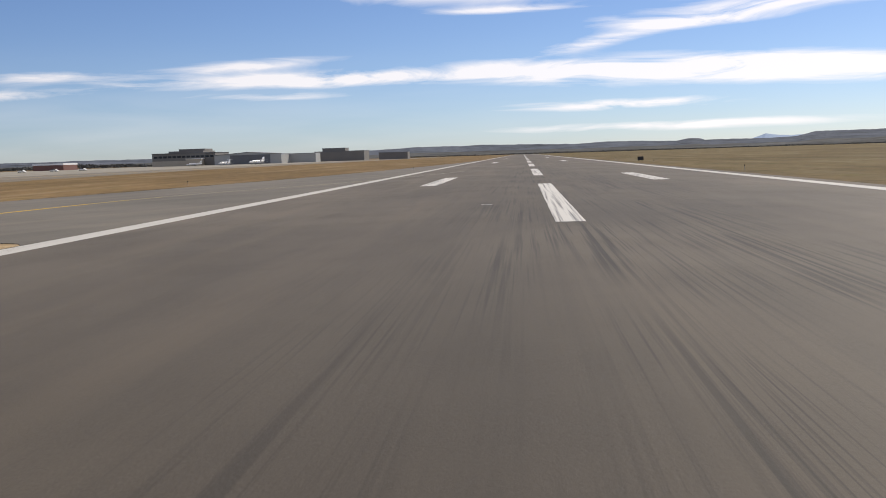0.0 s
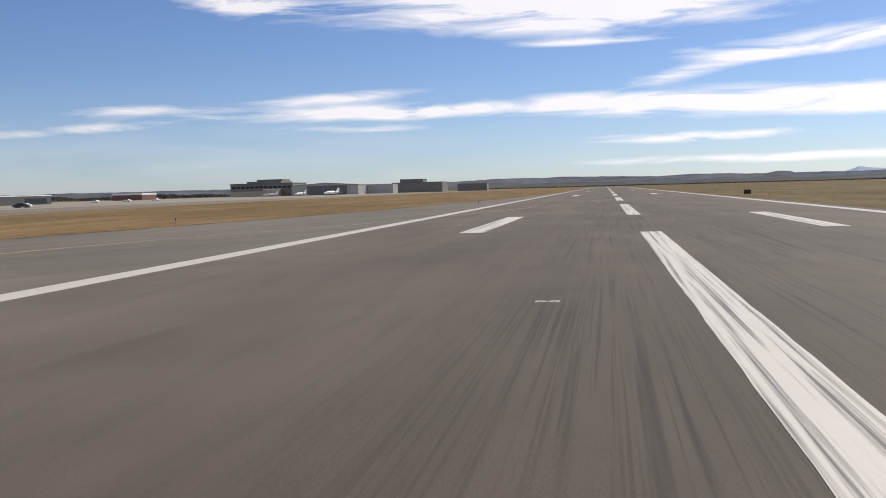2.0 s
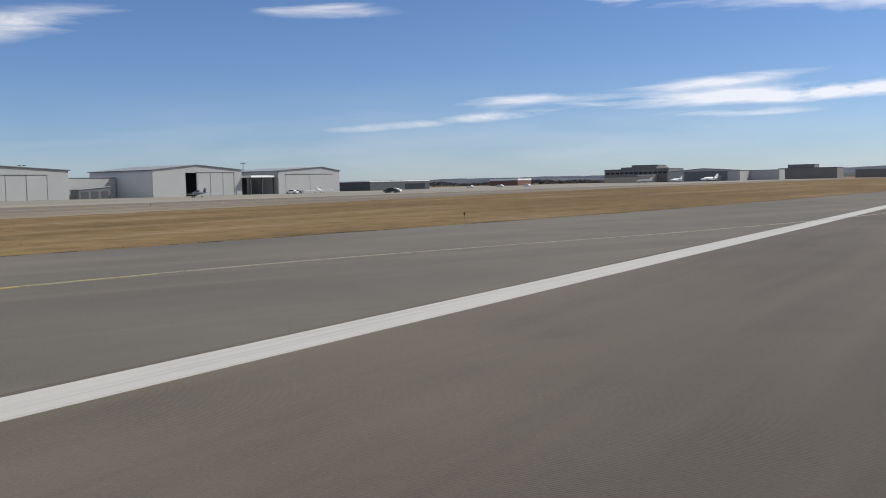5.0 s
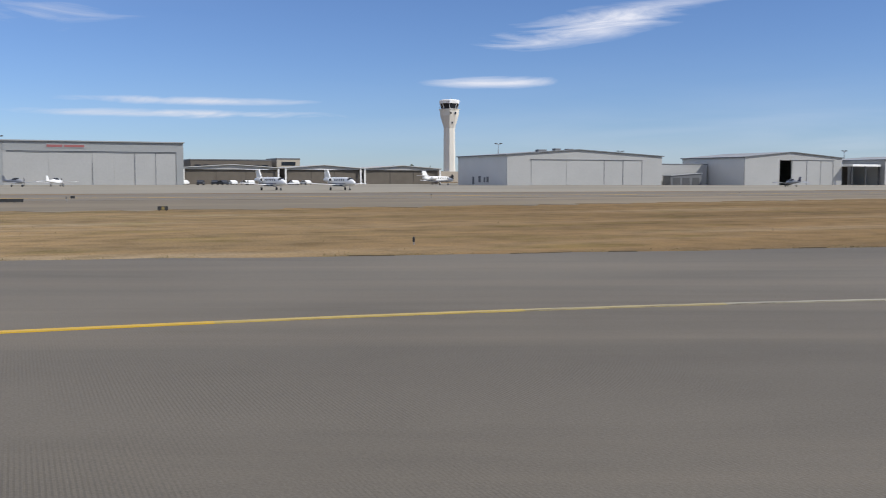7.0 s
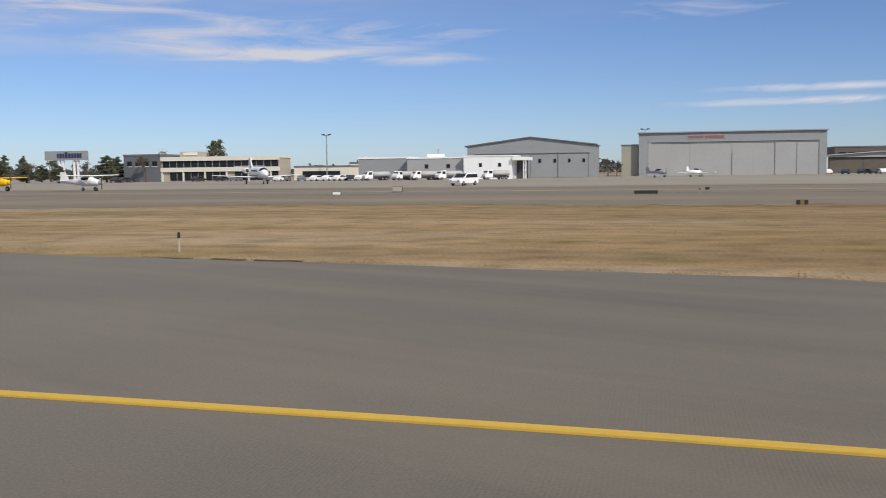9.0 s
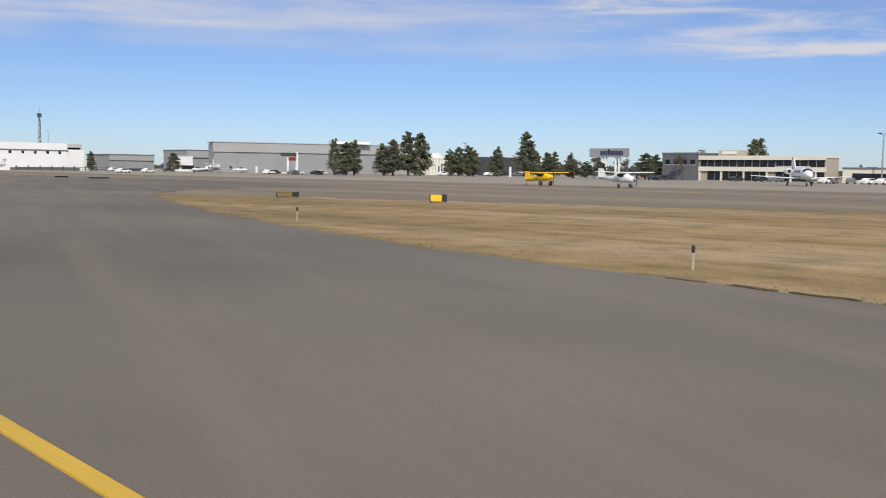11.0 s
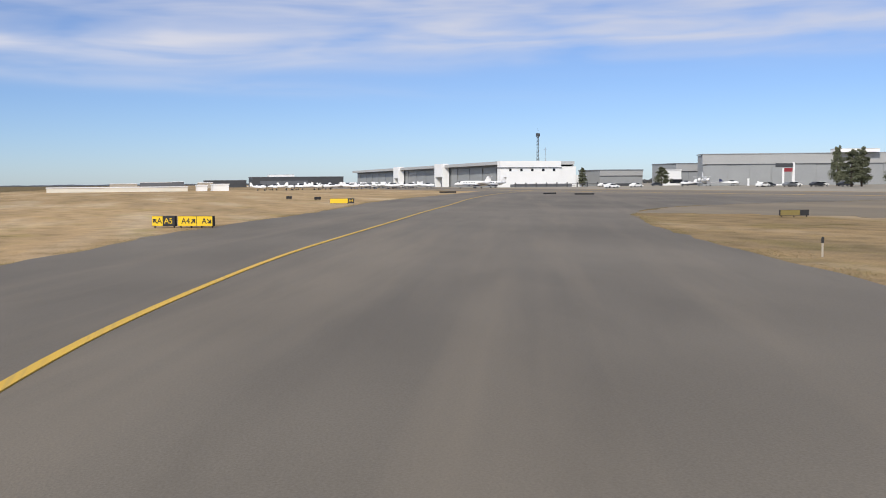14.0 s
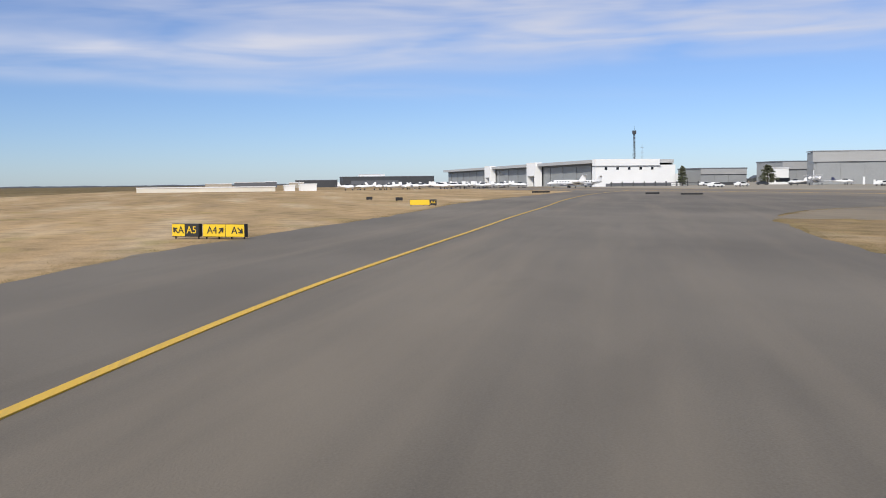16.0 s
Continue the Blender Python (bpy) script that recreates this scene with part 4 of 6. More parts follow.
def control_tower():
    th = thing("control_tower", pose(-517, 249.4, 0, 0, 0, EAST), "tall cream concrete airport control tower with a glazed cab", "control tower")

    def ring(z, r):
        return [(r * math.cos(a), r * math.sin(a), z) for a in (math.pi / 8 + 2 * math.pi * k / 8 for k in range(8))]

    def stack(rows):
        bm = bmesh.new()
        made = [[bm.verts.new(v) for v in ring(z, r)] for z, r in rows]
        for a, b in zip(made, made[1:]):
            for k in range(8):
                bm.faces.new((a[k], a[(k + 1) % 8], b[(k + 1) % 8], b[k]))
        bm.faces.new(made[0][::-1])
        bm.faces.new(made[-1])
        return bm

    part("shaft", stack([(0, 3.7), (31, 3.4), (38, 5.6), (41.4, 6.0)]), M_TOWER, th)
    part("balcony", stack([(41.41, 6.3), (41.9, 6.3)]), M_TOWER, th)
    part("cab", stack([(41.91, 4.9), (45.0, 5.7)]), M_GLASS, th, "dark glass cab")
    part("cab_roof", stack([(45.01, 6.0), (46.6, 6.2), (47.2, 5.6)]), M_WHITE, th, "white roof")
    for k in range(8):
        a = math.pi / 8 + 2 * math.pi * k / 8
        part("mullion", tube(bmesh.new(), [(4.95 * math.cos(a), 4.95 * math.sin(a), 41.92), (5.75 * math.cos(a), 5.75 * math.sin(a), 45.0)], 0.14, 6), M_WHITE, th)
        part("rail_post", tube(bmesh.new(), [(6.1 * math.cos(a), 6.1 * math.sin(a), 41.9), (6.1 * math.cos(a), 6.1 * math.sin(a), 43.0)], 0.06, 6), M_STEEL, th)
    for x in (-1.5, 1.2):
        part("antenna", tube(bmesh.new(), [(x, 0, 47.2), (x, 0, 49.2)], 0.06, 6), M_STEEL, th)
    for x, z in ((-1.6, 39.0), (1.6, 39.0), (0, 33.5)):
        part("window", boxed(x - 0.35, x + 0.35, -5.95 if z > 35 else -4.2, -5.0 if z > 35 else -3.2, z, z + 1.0), M_GLASS, th, "small dark window")
    part("base_building", boxed(-14, 14, -4, 14, 0, 6), M_TAN, th, "low tan base building")
    th.scale = (0.94, 0.94, 0.99)


control_tower()


def fuel_station():
    """White fuel building with grey wings and a canopy."""
    block("fuel_building", pose(-249.4, -25.1, 0, 0, 0, EAST), 11.9, 14, 5.5, M_WHITE, "bright white flat-roofed fuel building", roof=M_WHITE, parapet=0.3, windows=[(4.2, 3.0, 0.8, 0.9), (8.9, 3.0, 0.8, 0.9)])
    block("grey_wing", pose(-251.5, -39.9, 0, 0, 0, EAST), 14.7, 16, 5.2, M_METAL_PALE, "pale grey flat-roofed wing with a white parapet", roof=M_WHITE, parapet=0.35, windows=[(5, 2.8, 0.9, 1.0), (10.5, 2.8, 0.9, 1.0)])
    block("grey_wing", pose(-254, -53.4, 0, 0, 0, EAST), 13.2, 16, 5.4, M_METAL_GREY, "grey flat-roofed wing with a white parapet", roof=M_WHITE, parapet=0.4)
    th = thing("canopy", pose(-250, -13.0, 0, 0, 0, EAST), "white canopy over a dark loading bay", "canopy")
    part("roof", boxed(0.02, 3.4, -1.5, 10, 4.5, 5.3), M_WHITE, th)
    part("back_wall", boxed(0.02, 2.8, 6, 6.3, 0, 4.49), M_DARK, th)
    for x in (2.6, 3.1):
        part("post", boxed(x, x + 0.25, -1.2, -0.95, 0, 4.49), M_WHITE, th)
    th = thing("roof_unit", pose(-258, -34, 5.55, 0, 0, EAST), "white ventilation unit on the flat roof", "roof unit")
    part("body", boxed(-2, 2, -1.2, 1.2, 0, 0.9, bevel=0.05), M_WHITE, th)
    part("vent_pipe", tube(bmesh.new(), [(0.6, 0, 0.9), (0.6, 0, 2.1)], 0.12), M_STEEL, th)


fuel_station()


def terminal():
    th = thing("terminal_building", pose(-266, -115.6, 0, 0, 0, EAST), "two-storey tan terminal with long bands of dark windows", "building")
    w = 35.4
    part("wall", boxed(0, w, 0.6, 9, 0, 6.3), M_TAN, th)
    part("spandrel", boxed(-0.2, w + 0.2, 0, 0.6, 2.7, 3.9), M_CREAM, th, "cream concrete band")
    part("parapet", boxed(-0.2, w + 0.2, 0, 0.6, 5.75, 6.9), M_CREAM, th, "cream parapet")
    part("roof", boxed(-0.2, w + 0.2, 0.6, 9.2, 6.31, 6.9), M_CREAM, th)
    for z, h in ((3.95, 1.78), (0.3, 2.38)):
        for k in range(16):
            x = 0.4 + k * 2.18
            if z < 1 and k in (0, 9):
                continue
            part("window", boxed(x + 0.12, x + 2.04, 0.46, 0.597, z, z + h), M_GLASS, th, "dark window")
    for k in range(6):
        part("pier", boxed(0.1 + k * 6.55, 0.55 + k * 6.55, 0.12, 0.59, 0, 2.69), M_CREAM, th)
    pent = part("penthouse", boxed(4, 11, 4, 8.5, 6.91, 8.4), M_TAN, th)
    part("sign_bar", boxed(5, 9.5, 3.85, 3.99, 7.4, 8.2), M_CREAM, pent, "pale sign bar")
    block("dark_annex", pose(-266, -127, 0, 0, 0, EAST), 11.4, 16, 7.4, M_SLATE, "dark grey two-storey annex", bands=[(4.4, 1.4, 2.2, 1.5, 0.5, 11)])
    # no porch is modelled; one wide dark pane stands for its shade
    block("low_annex", pose(-272, -78, 0, 0, 0, EAST), 16, 14, 3.6, M_CREAM, "low cream annex with a dark strip for its porch shade", windows=[(8, 0.8, 11, 1.7)])
    block("low_annex", pose(-285, -66, 0, 0, 0, EAST), 12, 10, 4.6, M_CREAM, "low cream service building", windows=[(6, 1.5, 7, 1.3)])


terminal()


def sign_tower():
    th = thing("sign_canopy", pose(-262, -149.5, 0, 0, 0, EAST), "large grey sign board with dark lettering on tall white posts", "sign")
    b = part("board", boxed(0, 13.2, 0, 1.2, 6.4, 9.0), M_METAL_GREY, th, "grey board")
    x = 4.0
    for w in (0.6, 0.8, 0.5, 0.9, 0.8, 0.7, 0.6, 0.8, 0.5):
        part("letter_bar", boxed(x, x + w, -0.1, -0.01, 7.0, 8.3 if w != 0.9 else 8.7), M_PLANE_BLUE, b, "dark blue lettering bar")
        x += w + 0.2
    for x in (4.2, 5.4, 8.8, 10.0):
        part("post", boxed(x, x + 0.4, 0.3, 0.9, 0, 6.39), M_WHITE, th, "white post")


sign_tower()

# north end of the field
def hangar_row():
    """A long row of hangars along the apron, ending in a bright white office front."""
    th = thing("hangar_row", pose(-165, -605, 0, 0, 0, EAST), "long row of grey hangars with white portal towers", "hangar")
    w = 265.0
    part("back_wall", boxed(0, w, 29.6, 30, 0, 8.8), M_METAL_GREY, th)
    part("end_wall", boxed(0, 0.4, 0.4, 29.59, 0, 8.8), M_METAL_GREY, th)
    part("roof", boxed(-2, w, -2.5, 30.3, 8.82, 10.1), M_METAL_WHITE, th, "pale grey roof fascia")
    for k in range(32):
        x = 0.5 + k * 8.25
        part("door_panel", boxed(x + 0.06, x + 8.18, 0.3 + 0.2 * (k % 2), 0.46 + 0.2 * (k % 2), 0.05, 8.0), M_METAL_GREY, th, "grey sliding door")
    part("lintel", boxed(0.4, w, 0.2, 0.9, 8.01, 8.8), M_TRIM, th, "dark door rail")
    for x0, x1 in ((107.5, 118.5), (184, 197)):
        t = part("portal_tower", boxed(x0, x1, -3.4, -0.3, 4.6, 10.6), M_WHITE, th, "white portal tower")
        for x in (x0, x1 - 1.4):
            part("leg", boxed(x, x + 1.4, -3.4, -0.3, 0, 4.59), M_WHITE, t)
        part("portal_door", boxed(x0 + 1.41, x1 - 1.41, -0.6, -0.4, 0.05, 4.58), M_SLATE, t, "dark grey portal door")
    front = thing("office_building", pose(-162.4, -336.5, 0, 0, 0, 180), "bright white two-storey office front with small square windows", "building")
    part("wall", boxed(0, 25.5, 0, 3.4, 0, 10.2), M_WHITE, front)
    part("parapet", boxed(-0.2, 25.7, -0.25, 3.4, 7.4, 7.75), M_TRIM, front, "dark ledge")
    part("wing", boxed(25.51, 32, 0.2, 3.4, 0, 8.0), M_WHITE, front)
    part("low_wing", boxed(32.01, 37, 0.6, 3.4, 0, 4.6), M_WHITE, front)
    for k in range(5):
        part("window", boxed(3.6 + k * 4.6, 4.6 + k * 4.6, -0.06, 0.05, 6.2, 7.2), M_GLASS, front, "small dark window")
    part("ground_strip", boxed(4, 30, -0.3, -0.01, 0.04, 1.1), M_SLATE, front, "dark base band")
    fence = thing("railing", pose(-166, -330, Z_APRON, 0, 0, 180), "dark post and rail fence in front of the white office", "fence")
    for k in range(9):
        part("post", boxed(k * 4.3 - 0.18, k * 4.3 + 0.18, -0.15, 0.15, 0, 1.75), M_DARK, fence)
    for z in (0.55, 1.1):
        part("rail", boxed(-0.5, 34.9, -0.07, 0.07, z, z + 0.16), M_DARK, fence)


hangar_row()


def banded(name, m, w, d, h, label):
    th = thing(name, m, label, "hangar")
    part("wall", boxed(0, w, 0, d, 0, h), M_METAL_GREY, th)
    part("roof", boxed(-0.2, w + 0.2, -0.3, d + 0.2, h + 0.004, h + 0.5), M_TRIM, th)
    part("fascia", boxed(0, w, -0.25, -0.01, h * 0.68, h - 0.01), M_METAL_PALE, th, "pale fascia")
    part("lintel", boxed(0, w, -0.2, -0.01, h * 0.62, h * 0.675), M_DARK, th, "dark door rail")
    for k in range(int(w / 6)):
        part("door_panel", boxed(0.1 + k * 6, 5.9 + k * 6, -0.14 - 0.05 * (k % 2), -0.01, 0.05, h * 0.615), M_METAL_GREY, th)
    part("plinth", boxed(0, w * 0.75, -0.6, -0.3, 0, 1.1), M_DARK, th, "dark low wall")


banded("low_hangar", pose(-212.5, -352, 0, 0, 0, 180), 20, 20, 6.4, "low grey hangar with a dark band and pale fascia")
block("white_shed", pose(-240, -346, 0, 0, 0, 180), 7.5, 5, 6.4, M_WHITE, "small white flat-roofed building on the apron", roof=M_ROOF_WHITE, parapet=0.3, windows=[(5, 1, 6, 1.6)])
banded("low_hangar", pose(-248.5, -352, 0, 0, 0, 180), 24, 20, 9.0, "grey hangar with a dark band and pale fascia")


def grey_hangar():
    th = thing("hangar", pose(-230, -302, 0, 0, 0, 158), "wide flat-roofed grey hangar with large doors", "hangar")
    w = 82.0
    part("wall", boxed(0, w, 0.6, 12, 0, 11.4), M_METAL_GREY, th)
    part("fascia", boxed(-0.4, w + 0.4, 0, 0.59, 8.0, 11.6), M_METAL_PALE, th, "pale fascia")
    part("roof", boxed(-0.4, w + 0.4, -0.2, 12.3, 11.61, 11.9), M_ROOF, th)
    part("lintel", boxed(0, w, 0.3, 0.59, 7.6, 7.98), M_TRIM, th, "dark door rail")
    for k in range(10):
        part("door_panel", boxed(1 + k * 8, 8.8 + k * 8, 0.36 + 0.1 * (k % 2), 0.45 + 0.1 * (k % 2), 0.05, 7.58), M_METAL_GREY, th)
    block("white_roof_unit", pose(-272, -282, 11.95, 0, 0, 158), 16, 5, 1.2, M_WHITE, "white plant housing on the hangar roof", "roof unit", roof=M_WHITE, parapet=0.1)
    tot = thing("fuel_totem", pose(-248, -280, 0, 0, 0, 180), "white fuel pump sign with a red and dark panel", "sign")
    part("post", boxed(4.6, 5.4, 0, 0.6, 0, 8.2), M_WHITE, tot, "white post")
    part("post", boxed(0.4, 1.0, 0.1, 0.5, 0, 6.2), M_WHITE, tot)
    part("dark_panel", boxed(-2.4, 4.58, 0, 0.6, 6.5, 7.9), M_DARK, tot, "dark sign panel")
    part("red_panel", boxed(0.9, 4.4, 0.02, 0.58, 4.9, 6.2), M_RED, tot, "red sign panel")
    part("base", boxed(-3, 8, -0.5, 1.0, 0, 0.5), M_WHITE, tot)
    for x in (-14, -10):
        part("tank_post", boxed(x, x + 0.5, 0, 0.5, 0, 2.6 if x < -12 else 1.6), M_WHITE, tot, "white post")


grey_hangar()
block("cream_building", pose(-283.5, -238, 0, 0, 0, 180), 11, 10, 6.2, M_CREAM, "small cream building with a dark doorway", roof=M_CREAM, parapet=0.5, doors=[(5.5, 0, 2.4, 3.4)], windows=[(9.5, 2, 0.8, 2.4), (2.2, 2, 0.8, 2.4)])
th = bpy.data.objects["cream_building"]
for k in range(7):
    part("pilaster", boxed(0.1 + k * 1.7, 0.55 + k * 1.7, -0.3, -0.09, 0, 6.18), M_WHITE, th, "white pilaster")
part("roof_slope", prism(bmesh.new(), [(3, 6.72), (8, 6.72), (6.5, 8.4), (5.6, 8.4)], 1, 5), M_WHITE, th, "white roof housing")
block("dark_building", pose(-339, -260, 0, 0, 0, 180), 27, 20, 7.6, M_DARK, "dark flat-roofed building among trees", roof=M_SLATE)
block("white_building", pose(-343, -232, 0, 0, 0, 180), 9, 8, 7.4, M_WHITE, "white building behind pine trees", roof=M_WHITE, parapet=0.2, windows=[(4, 1.2, 3, 2)])
block("long_shed", pose(-70, -625, 0, 0, 0, 180), 26, 20, 4.4, M_DARK, "long low dark shed at the end of the apron", roof=M_SLATE)
block("long_shed", pose(-97, -600, 0, 0, 0, 180), 58, 20, 6.2, M_DARK, "long dark hangar behind rows of parked aircraft", roof=M_SLATE, doors=[(20, 0, 30, 4.0)])
block("roof_box", pose(-108, -604, 6.62, 0, 0, 180), 16, 8, 1.3, M_WHITE, "white plant box on a dark roof", "roof unit", roof=M_WHITE, parapet=0.1)
block("long_white_shed", pose(-3, -300, 0, 0, 0, 180), 41, 6, 1.3, M_CREAM, "long low pale storage shed across the field", roof=M_ROOF_WHITE, parapet=0.3)
for x, y, w, h in ((-47, -300, 3, 1.6), (-52, -304, 5, 1.9), (-8, -760, 20, 3), (-30, -790, 26, 4), (-52, -700, 8, 4), (-62, -560, 8, 3)):
    block("far_shed", pose(x, y, 0, 0, 0, 180), w, 10, h, M_WHITE if h < 2 else M_TAN if h == 3 else M_SLATE, "far low shed beyond the field", roof=M_ROOF_WHITE, group="far sheds")

# south end of the field
def open_shed():
    th = thing("open_shed", pose(-248, 272.6, 0, 0, 0, EAST), "dark open shed between two hangars with a white roof edge", "shed")
    part("roof", boxed(0, 12.6, -1, 14, 6.2, 6.9), M_WHITE, th, "white roof edge")
    part("back_wall", boxed(0, 12.6, 13, 13.3, 0, 6.19), M_BRICK, th)
    for x in (0.05, 6, 12.2):
        part("post", boxed(x, x + 0.4, -0.6, -0.2, 0, 6.19), M_DARK, th)


open_shed()
block("low_link", pose(-268, 209, 0, 0, 0, EAST), 21, 8, 6.6, M_METAL_PALE, "low grey link building between the hangars", parapet=0.3)
th = block("low_terminal", pose(-270, 376, 0, 0, 0, EAST), 51, 25, 4.1, M_DARK, "low dark building under a broad white roof", roof=M_ROOF_WHITE, parapet=0.4, windows=[(38, 0.4, 18, 2.6)])
block("red_shed", pose(-386, 700, 0, 0, 0, 0), 25, 24, 4.2, M_REDBRICK, "low red-brown shed with a white roof", roof=M_ROOF_WHITE, parapet=1.3)


def far_offices():
    th = thing("office_block", pose(-333, 812, 0), "stepped dark grey office block with window bands", "building")
    part("wall", boxed(0, 58, 0, 40, 0, 11.4), M_FAR_BROWN, th)
    part("base", boxed(-0.3, 44, -0.6, -0.005, 0, 4.8), M_TAN, th, "pale ground storey")
    part("ledge", boxed(-0.4, 58.4, -0.7, 40.2, 11.405, 11.8), M_SLATE, th)
    part("upper_storey", boxed(14, 46, 4, 36, 11.81, 13.4), M_FAR_BROWN, th)
    part("top_storey", boxed(22, 46, 8, 30, 13.41, 15.2), M_FAR_BROWN, th)
    for z in (7.4,):
        for k in range(13):
            part("window", boxed(1.5 + k * 4.3, 4.9 + k * 4.3, -0.06, 0.04, z, z + 1.8), M_GLASS, th, "dark window")
    part("low_wing", boxed(34, 48, -9, -0.61, 0, 6), M_TAN, th, "tan entrance wing")
    part("wing_roof", boxed(33.6, 48.4, -9.4, -0.3, 6.01, 6.5), M_ROOF_WHITE, th, "white entrance roof")
    th = hangar("hangar", pose(-272, 800, 0), 60, 40, 8.2, 10.4, 30, M_METAL_PALE, M_ROOF, "far pale grey hangar with a dark front", [(14, 30), (30, 50)], lintel=7.9, door_mat=M_SLATE)
    block("far_hangar", pose(-212, 830, 0), 24, 20, 8, M_METAL_PALE, "far pale flat-roofed metal hangar", roof=M_ROOF)
    block("far_hangar", pose(-200, 880, 0), 48, 30, 9.2, M_FAR_BROWN, "far dark hangar with stepped roof", roof=M_SLATE)
    block("far_hangar", pose(-193, 884, 9.61), 22, 20, 2.6, M_FAR_BROWN, "raised roof of the far dark hangar", "roof unit", roof=M_SLATE)
    block("far_hangar", pose(-150, 960, 0), 30, 20, 7, M_FAR_BROWN, "far dark flat-roofed metal hangar", roof=M_SLATE)


far_offices()


# ---- poles ----
def light_pole(x, y, h, z0=0.0, arm=0.9):
    th = thing("light_pole", pose(x, y, z0, 0, 0, EAST), "tall grey apron light pole", "lamp post", "apron light poles")
    part("pole", tube(bmesh.new(), [(0, 0, 0), (0, 0, h)], [0.22, 0.12], 8), M_STEEL, th)
    part("crossbar", boxed(-arm, arm, -0.08, 0.08, h, h + 0.14), M_STEEL, th)
    for s in (-1, 1):
        part("lamp_head", boxed(s * arm - 0.38, s * arm + 0.38, -0.35, 0.3, h + 0.15, h + 0.42, bevel=0.04), M_DARK, th, "dark lamp head")


for x, y, h in ((-269.2, -67.3, 12.1), (-290, 164, 13.0), (-290, 314, 12.6), (-303, 17.3, 13.2), (-285, 207.5, 11.0), (-370, -300, 15)):
    light_pole(x, y, h)


def antenna_mast():
    th = thing("antenna_mast", pose(-237.2, -475, 0), "tall dark lattice antenna mast", "mast")
    for a in (0, 2.09, 4.19):
        part("leg", tube(bmesh.new(), [(0.9 * math.cos(a), 0.9 * math.sin(a), 0), (0.45 * math.cos(a), 0.45 * math.sin(a), 27)], 0.12, 6), M_DARK, th)
    for k in range(13):
        z = 1.5 + k * 2
        r = 0.9 - 0.45 * z / 27
        bm = bmesh.new()
        for a, b in ((0, 2.09), (2.09, 4.19), (4.19, 0)):
            tube(bm, [(r * math.cos(a), r * math.sin(a), z), (r * math.cos(b), r * math.sin(b), z + 1.6)], 0.06, 5)
        part("brace", bm, M_DARK, th)
    part("head", boxed(-0.85, 0.85, -0.85, 0.85, 26.6, 28.4, bevel=0.1), M_DARK, th, "dark antenna head")
    part("whip", tube(bmesh.new(), [(0, 0, 28.6), (0, 0, 31)], 0.07, 6), M_DARK, th)


antenna_mast()
th = thing("aerial_pole", pose(-241.6, -475, 0), "thin grey aerial pole beside the lattice mast", "mast")
part("pole", tube(bmesh.new(), [(0, 0, 0), (0, 0, 21)], [0.14, 0.07], 6), M_STEEL, th)
for z in (14.5, 17.0, 19.5):
    part("crossbar", boxed(-0.9, 0.9, -0.05, 0.05, z, z + 0.1), M_STEEL, th)


# ---- trees ----
def pine_meshes(seed, h, spread, mat):
    """An open pine: a bare lower trunk, limbs in uneven tiers, and needles in clusters at the limbs' ends."""
    rng = np.random.default_rng(seed)
    bm = tube(bmesh.new(), [(0, 0, 0), (0.15, 0.05, h * 0.4), (0, 0.1, h * 0.96)], [0.03 * h, 0.02 * h, 0.004 * h], 8)
    centres, sizes = [], []
    for k in range(44):
        t = 0.13 + 0.85 * (k + 0.5) / 44 + rng.normal(0, 0.015)
        a = k * 2.4 + rng.normal(0, 0.35)
        reach = spread * min(0.62 + 1.6 * (t - 0.13), 0.03 + 1.14 * (1.0 - t) ** 0.52) * rng.uniform(0.55, 1.12)
        z = h * t
        tip = np.array((reach * math.cos(a), reach * math.sin(a), z + 0.05 * h * rng.normal(0.3, 0.5)))
        tube(bm, [(0, 0, z), tuple(tip * (0.5, 0.5, 0.5) + np.array((0, 0, z * 0.5 + 0.1))), tuple(tip)], [0.08, 0.05, 0.02], 5)
        for f in (1.0, 0.62):
            n = int(rng.uniform(50, 90))
            size = spread * rng.uniform(0.15, 0.25) * (1.15 - 0.75 * t) * (1.0 if f == 1.0 else 0.8)
            c = np.array((tip[0] * f, tip[1] * f, z + (tip[2] - z) * f)) + np.clip(rng.normal(0, 0.85, (n, 3)), -1.4, 1.4) * (size, size, size * 0.7)
            centres.append(c)
            sizes.append(rng.uniform(0.12, 0.3, n))
    crown = clump_mesh("crown", np.concatenate(centres), np.concatenate(sizes), mat, seed)
    return crown, bm


def bare_meshes(seed, h, spread):
    rng = random.Random(seed)
    bm = bmesh.new()
    tips = []

    def grow(p, d, length, r, depth):
        q = p + d * length
        tube(bm, [tuple(p), tuple(q)], [r, r * 0.6], 5)
        if depth == 0:
            tips.append(tuple(q))
            return
        for _ in range(3):
            e = (d + Vector((rng.uniform(-1, 1), rng.uniform(-1, 1), rng.uniform(-0.2, 0.6))) * 0.75).normalized()
            grow(q, e, length * rng.uniform(0.55, 0.8), r * 0.55, depth - 1)

    grow(Vector((0, 0, 0)), Vector((0, 0, 1)), h * 0.34, 0.035 * h, 4)
    g = np.random.default_rng(seed)
    c = np.repeat(np.array(tips), 5, 0) + g.normal(0, 0.3, (len(tips) * 5, 3))
    return clump_mesh("crown", c, g.uniform(0.1, 0.3, len(c)), M_BARE, seed), bm


